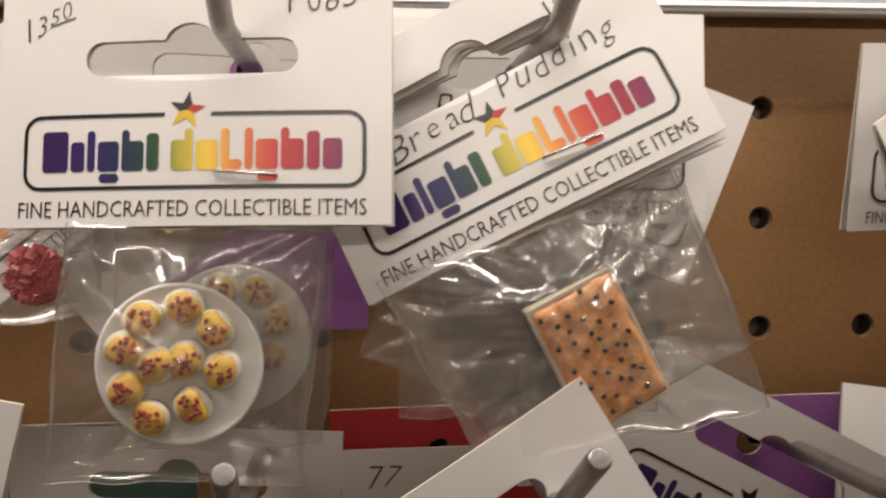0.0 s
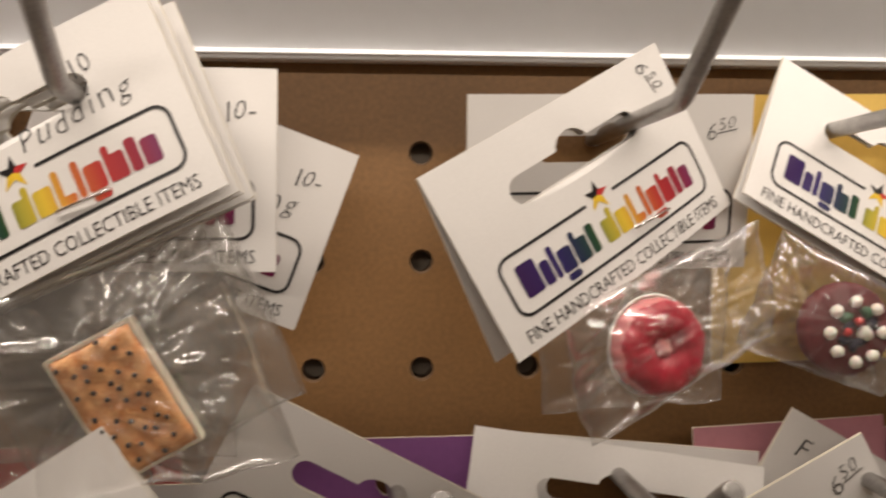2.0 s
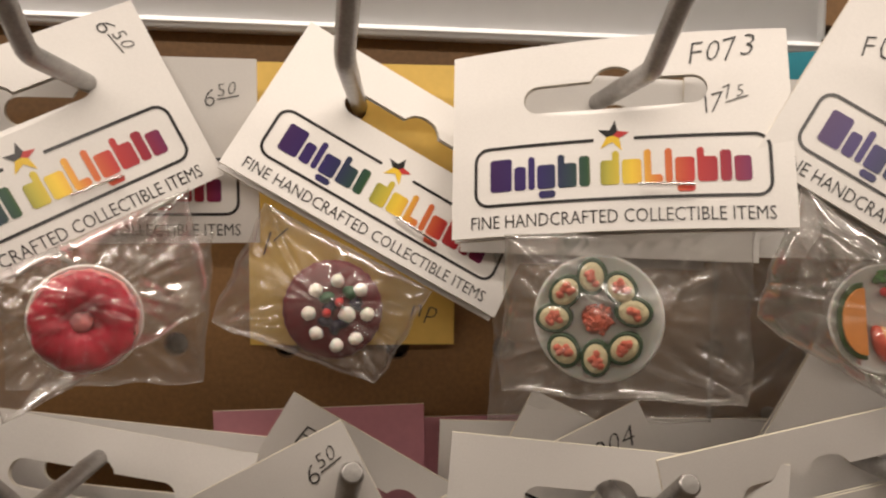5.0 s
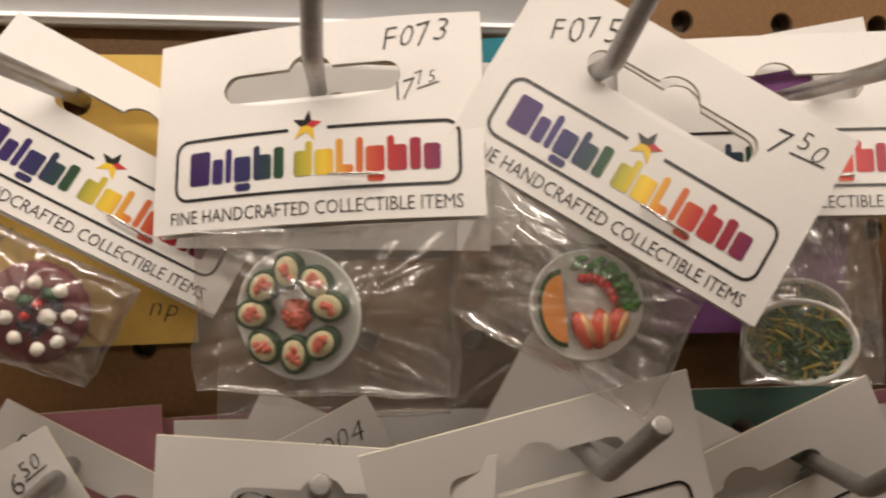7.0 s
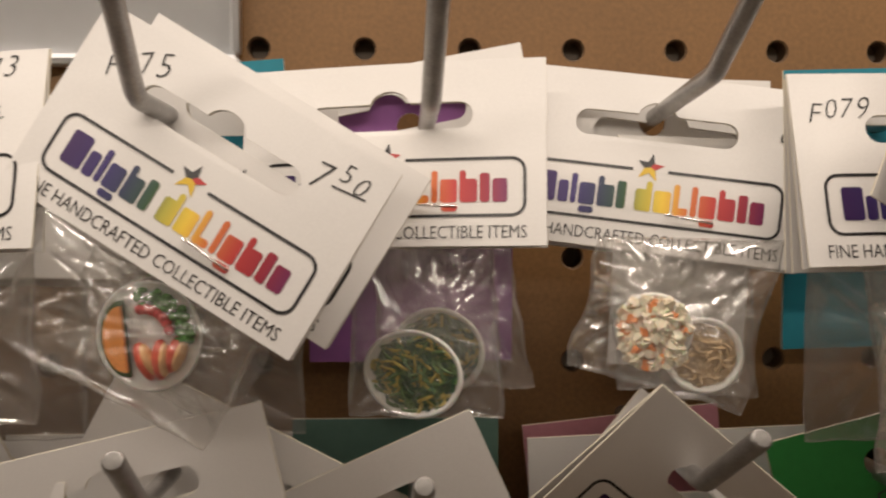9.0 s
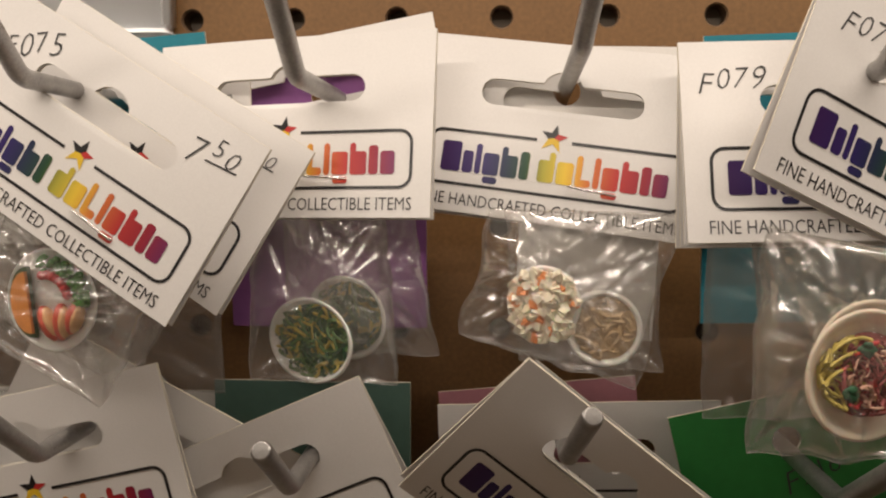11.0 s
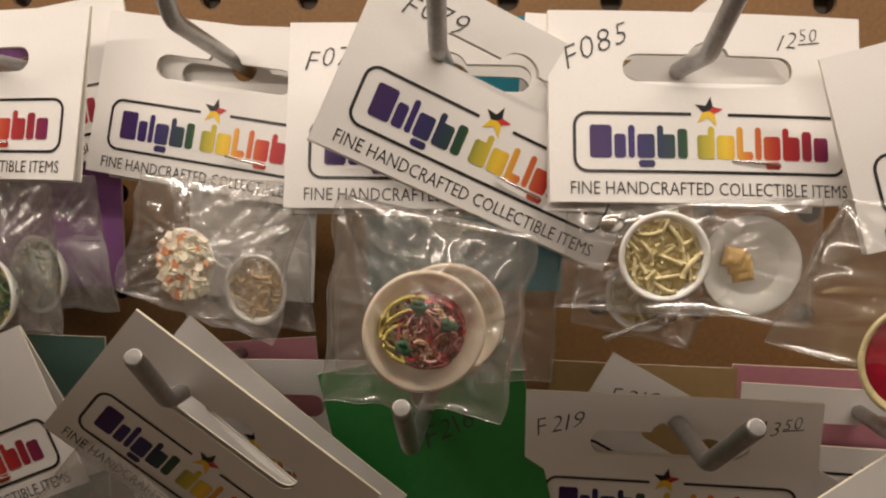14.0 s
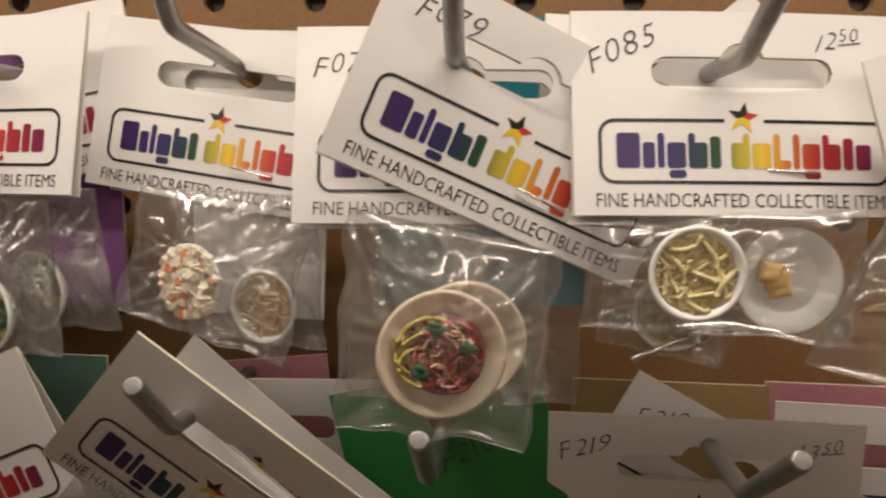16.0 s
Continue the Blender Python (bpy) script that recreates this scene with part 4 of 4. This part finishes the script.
package("deviled egg platter in a clear bag under a white card", (-118.3, -50.2, 1433.7, -6.9, -0.2, -9.7), 4, 2.5, (("13^50", -23, 6.5, 3.6, 14), ("F065", 21, 9.0, 3.8, 6)),
        [(-138, 1408), (-97, 1408), (-102, 1365), (-143, 1367)], 5.5, 1, -50, food=food_eggs, food_at=(-121, -49, 1385, 0, 0, 0))
package("spare platter in a clear bag behind the egg platter", (-110, -38, 1433, 0, 3, 0), 0, 2.0, (), [(-134, 1408), (-96, 1408), (-99, 1368), (-136, 1368)], 3, 21, -38, food=food_eggs, food_at=(-114, -37, 1387, 0, 20, 0), plain=True)
package("spare sushi pack behind the first", (146, -22, 1431, -4, 1, 0), 0, 1.5, (), None, 3, 24, plain=True)
package("spare bread pudding pack close behind the first", (-72.3, -46.5, 1431.2, -9, -25.3, -8), 0, 1.5, (), None, 3, 25, plain=True)
package("spare bread pudding pack in the middle", (-70.6, -43.3, 1431.5, -8, -23.8, -7), 0, 1.5, (), None, 3, 26, plain=True)
package("bread pudding dish in a clear bag under a tilted white card", (-74, -49.7, 1431.7, -8.8, -26.3, -9.2), 5, 3.0, (("Bread  Pudding", 3.0, -4.6, 4.2, 4), ("10", 17, 3.5, 3.6, 20)),
        [(-90, 1398), (-40, 1416), (-24, 1376), (-72, 1366)], 5.5, 2, -53, food=food_pudding, food_at=(-53.4, -49, 1386, 6, -28, 0), rough=2.0)
package("spare bread pudding pack with a straight white card", (-61, -37, 1433.5, -4, 0.5, 0), 0, 1.5, (("10-", 25, 3.6, 3.6, 4), ("Bread  Pudding", 3.0, -4.6, 4.2, 4)), None, 3, 3)
package("spare bread pudding pack with a slanting white card", (-47.8, -24, 1430, 2, 21, -2), 0, 1.5, (("10-", 24, 3.4, 3.4, 4), ("Bread  Pudding", 3.0, -4.4, 4.2, 6)), None, 3, 4)
package("red glazed ring cake in a clear bag under a tilted card", (27.9, -37.9, 1428.5, -8.9, -27.7, 25.4), 6, 8.0, (("6^50", 25.5, 5.5, 3.6, -80),),
        [(24, 1398), (62, 1416), (66, 1394), (30, 1373)], 5.0, 5, -41, food=food_red_cake, food_at=(43, -36, 1391.5, 0, 0, 14), rough=1.8)
package("spare ring cake pack with a straight white card", (39.7, -22, 1431.3, 8, -1.4, 5), 0, 2.0, (("6^50", 25, 4, 3.6, 8),), [(22, 1408), (64, 1408), (62, 1378), (24, 1376)], 3, 6, -25)
package("plum cake with cream dots in a clear bag", (104.5, -16.2, 1428.5, -21.2, 28.5, 3.4), 7, 3.0, (),
        [(74, 1414), (108, 1397), (97, 1378), (64, 1390)], 4.5, 7, -28, food=food_plum_cake, food_at=(88, -26, 1393, 0, 0, 0))
package("sushi platter in a clear bag under a white card", (140.7, -38.5, 1436.2, -14.6, -3.8, -17.9), 8, 2.5, (("F073", 20, 7.5, 4.0, 6), ("17^75", 20.5, -2.2, 3.4, 14)),
        [(120, 1409), (168, 1411), (168, 1377), (120, 1380)], 5.0, 8, -42, food=food_sushi, food_at=(138.8, -40, 1393.5, 0, 0, -20))
package("fruit plate in a clear bag under a tilted white card", (205, -52, 1430.9, -8, 30.6, -11), 9, 2.0, (("F075", -20.3, 4.4, 4.2, 28), ("7^50", 24, 4.6, 5.4, 3)),
        [(172, 1419), (213, 1396), (201, 1374), (165, 1395)], 5.0, 9, -50, food=food_fruit, food_at=(191, -46.5, 1395, 0, 0, -10))
package("spare fruit plate pack with a tilted card", (210.5, -40, 1431, -6, 31.5, -10), 0, 2.0, (("7^50", 23, 4.2, 4.2, 2),), [(180, 1412), (214, 1394), (204, 1376), (172, 1394)], 3, 10, -44)
package("spare fruit plate pack with a straight card", (192.2, -22, 1431.6, 0, 0, 0), 0, 1.0, (("7^50", 25, 3.8, 3.6, 6),), None, 3, 11, plain=True)
package("two bowls of seaweed salad in a clear bag", (235.1, -32.5, 1437.2, -11.6, -1.1, -12.9), 10, 2.0, (),
        [(228, 1412), (256, 1412), (258, 1376), (227, 1377)], 4.5, 12, -36,
        food=lambda p, m: food_bowl(p, m, 11.4, ["seaweed", "seaweed_dark", "seaweed", "yellow_strand"], 230, 0.36, 4.2, 3.5, 0.80, 7, 0.5, "seaweed_dark"), food_at=(241.3, -32, 1385, 0, 0, -28))
package("spare seaweed salad pack behind", (235, -18, 1438.5, -4, -11, 0), 0, 2.0, (), [(232, 1412), (260, 1412), (266, 1380), (232, 1380)], 3.5, 13, -25,
        food=lambda p, m: food_bowl(p, m, 11.0, ["seaweed", "seaweed_dark", "yellow_strand"], 140, 0.36, 4.2, 3.5, 0.85, 8, 0.5, "seaweed_dark"), food_at=(247, -21, 1388, 0, 0, -28))
package("diced salad bowl and oat bowl in a clear bag", (292.1, -26.5, 1435.7, -6.5, 7.3, -9.3), 11, 2.0, (("6", 27, 1.5, 4.4, 6),),
        [(277, 1413), (316, 1412), (307, 1376), (271, 1387)], 4.5, 14, -37, food=lambda p, m: food_cubes(p, m, 8.2, ["white_bit", "orange_bit"], 3), food_at=(289, -36, 1394, 0, 0, -18), rough=1.8)
package("oat noodle bowl in a clear bag behind a white card", (297, -20, 1434.3, -3, 7, 0), 0, 2.0, (), [(280, 1412), (312, 1412), (314, 1378), (284, 1380)], 3.5, 15, -28,
        food=lambda p, m: food_bowl(p, m, 8.2, ["oat"], 80, 0.4, 5, 3.0, 1.0, 5, 1.5, "oat"), food_at=(302, -28, 1387.5, 0, 0, -15))
package("spaghetti plate in a clear bag under a tilted white card", (358.3, -49.2, 1433, -3.7, 22.9, 18), 13, 3.0, (("F079", -19, 4.5, 4.2, 6),),
        [(325, 1411), (364, 1404), (358, 1368), (323, 1371)], 5.5, 16, -58, food=food_spaghetti, food_at=(342.3, -57, 1385.2, 0, 0, 14), rough=1.6)
package("spare spaghetti pack with a straight white card", (344.4, -44.3, 1434, -12.9, -0.7, 4.1), 12, 2.0, (("F079", -22, 4.0, 4.2, 6),), [(326, 1412), (360, 1412), (362, 1376), (330, 1374)], 3.5, 17, -48,
        food=lambda p, m: part("plate", dish(11.4, 2.2, 0.7, 0.8, m=CLAY_CREAM), p, m, "cream plate"), food_at=(346.2, -50, 1386.2, 0, 0, 10))
package("spare spaghetti pack at the back", (344.5, -37, 1432.5, -5, 0, 10), 0, 2.0, (), None, 3, 18)
package("noodle bowl, bread plate and spoon in a clear bag", (396.1, -42.5, 1436.6, -10.3, -0.3, 9.5), 14, 2.0, (("F085", -22.5, 4.6, 4.6, 24), ("12^50", 19, 6.3, 3.6, 4)),
        [(370, 1411), (418, 1412), (417, 1387), (368, 1389)], 5.0, 19, -47, food=food_soup_set, food_at=(396, -46, 1399.5, 0, 0, 4))
package("spare noodle bowl pack behind", (391, -30, 1436.5, -4, 3, 0), 0, 2.0, (), [(374, 1408), (408, 1406), (396, 1379), (372, 1384)], 3.0, 20, -36,
        food=lambda p, m: food_bowl(p, m, 8.0, ["noodle"], 36, 0.48, 6, 3.2, seed=10, bend=0.5), food_at=(386.5, -34, 1390.5, 0, 0, 0))
package("red filled dish with a yellow rim in a clear bag", (449, -48, 1436, -4, -16, 0), 0, 2.0, (), [(421, 1412), (470, 1412), (466, 1372), (408, 1384)], 5.0, 22, -50,
        food=food_red_dish, food_at=(436, -50, 1382, 0, 0, 0))
package("rosy bean dish in a clear bag", (-172, -30, 1415, 0, -38, 0), 0, 2.0, (), [(-190, 1410), (-140, 1412), (-136, 1392), (-180, 1388)], 3.5, 23, -36,
        food=lambda p, m: food_cubes(p, m, 5.0, ["bean"], 8), food_at=(-147, -36, 1399, 0, 0, 0))

# lower hooks: only the tops of these packages rise into view
for label, card, curlno, gape, pencil, seed in (
        ("white card pack on the first lower hook", (-179.5, -50, 1375.5, 0, 14, 0), 1, 5.0, (), 31),
        ("white card pack with pencilled marks", (-128.5, -20, 1355.5, 0, 3, 0), 0, 1.0, (), 32),
        ("white card pack behind a red index card", (-65, -20, 1350, 0, 0, 0), 0, 1.0, (("77", -23, 6, 4.4, 0),), 33),
        ("glossy white card pack tilted on a lower hook", (-77.5, -55, 1355.5, 0, -32, 0), 1, 4.0, (), 34),
        ("tilted white card pack before a purple card", (-12.3, -30, 1359, 0, 28, 0), 0, 1.5, (), 35),
        ("white card pack with its slot showing", (39.9, -24, 1356.4, -14, 8.2, -6), 1, 1.5, (), 36),
        ("white card pack just behind another", (44, -14, 1355, -4, 6, 0), 0, 1.0, (), 37),
        ("tilted white card pack before a pink index card", (101.8, -22, 1349.3, 0, 30, 0), 0, 1.0, (("F", -25, 5, 4.2, 8),), 38),
        ("white card pack with a pencilled price", (67.5, -31, 1346.5, 0, -28, 0), 0, 1.0, (("6^50", 25, 5, 4.0, 8),), 39),
        ("white card pack with a pencilled stock number", (127.9, -27, 1350.4, 0, -27, 0), 0, 1.0, (("F204", 22, 5.5, 4.0, 0),), 40),
        ("white card pack slanting the other way", (154, -22, 1352.2, 0, 25, 0), 0, 1.0, (), 41),
        ("straight white card pack at the back", (142.5, -16, 1356, 0, 1, 0), 0, 1.0, (), 42),
        ("white card pack hanging straight on a lower hook", (142.4, -42, 1357.6, -4, 3.1, -9), 0, 2.0, (), 43),
        ("slightly tilted white card pack on a lower hook", (182.5, -46, 1364, 0, -13, 0), 0, 2.0, (), 44),
        ("white card pack slanting down beside it", (206, -38, 1365, 0, 28, 0), 0, 2.0, (), 45),
        ("straight white card pack close to the board", (182, -18, 1357.6, 0, 0, 0), 0, 1.0, (), 46),
        ("white card pack with a gaping folded card", (226.5, -40, 1355.7, 0, -24, 0), 2, 7.0, (), 47),
        ("straight white card pack before a pink index card", (297.5, -20, 1357, 0, -2, 0), 0, 1.0, (), 48),
        ("tilted white card pack on a lower hook", (301.2, -47.7, 1358.2, 20.8, 39.1, 13.5), 0, 3.0, (), 49),
        ("white card pack curling behind a tilted one", (305, -36, 1353, 0, 38, 0), 1, 3.0, (), 50),
        ("white card pack with stock number and price in pencil", (394.8, -31, 1356.2, 7, -0.7, -2), 0, 2.0, (("F219", -24, 4.0, 4.2, 10), ("13^50", 24, 5.4, 3.6, 4)), 51),
        ("white card pack slanting behind with a stock number", (405.7, -20, 1349, 0, 28, 0), 0, 1.0, (("F219", -22, 4.5, 4.2, 20),), 52),
        ("straight white card pack close to the board", (445.5, -15, 1355, 0, 1, 0), 0, 1.0, (), 53),
        ("tilted white card pack on the last lower hook", (446, -50, 1359, 0, -38, 0), 0, 2.0, (), 54)):
    package(label, card, curlno, gape, pencil, None, 3.0, seed, plain=seed in (45, 46, 42))


# ---- coloured tags behind the packages ----
def tag(colour, x, y, z, tilt=0.0, w=23, h=63, pencil=()):
    """A coloured index card with a round hole, its hole's centre at the place."""
    key = ("tag", colour, w, h)
    if key not in CARDS:
        CARDS[key] = card_mesh((0.5, 0.8), 0.3, "round", w, 10, 10 - h, TAGS[colour])
    m = pose(x * MM, y * MM, z * MM, 0, tilt, 0)
    p = thing("index_card", m, colour.replace("_", " ") + " paper index card hanging on a hook behind the packages", "index card", "coloured index cards")
    part("card_leaf", CARDS[key], p, m)
    if pencil:
        for n in pencil:
            part("handwriting", words_mesh("handwriting", hand(*n), PEN, (0.5, 0.8)), p, m, "pencil writing")


for colour, x, y, z, tilt, pencil in (
        ("yellow", 90.5, -8, 1435.5, -1, (("l", -19, -30, 5, 10), ("l", -16, -28, 4, -20), ("np", 16, -45, 4.5, -5))), ("teal", 346, -20, 1440, -1.5, ()), ("purple", 239.5, -17, 1437, 0, ()),
        ("purple", -114, -13, 1437.5, 0, ()), ("red", -76, -12, 1358, -1, ()), ("purple", -8, -12, 1358, 0, ()), ("pink", 85, -12, 1359.5, -2.5, ()),
        ("pink", 121, -10, 1357.5, -2, ()), ("sea_green", 236, -19, 1362, 0, ()), ("pink", 289, -14, 1361, -6, ()),
        ("green", 340, -30, 1364, -14, (("F216", 4, -8, 4.6, 16),)), ("tan", 392, -10, 1359, 0, ()), ("pink", 436, -10, 1360, 0, ()), ("sea_green", -150, -10, 1356, 0, ())):
    tag(colour, x, y, z, tilt, pencil=pencil)
tag("white", 299, -25, 1424, 2, w=15, h=50)
tag("white", 388, -32, 1431, -40, w=23, h=30)
for x, y, z, w in ((-112, -33, 1434, 28), (142, -17, 1426, 27), (294, -17, 1438, 27)):
    tag("white", x, y, z, 1, w=w, h=34)
tag("teal", 189, -14, 1440.5, -5, h=40)
tag("white", -148, -28, 1425, -38, w=18, h=45)
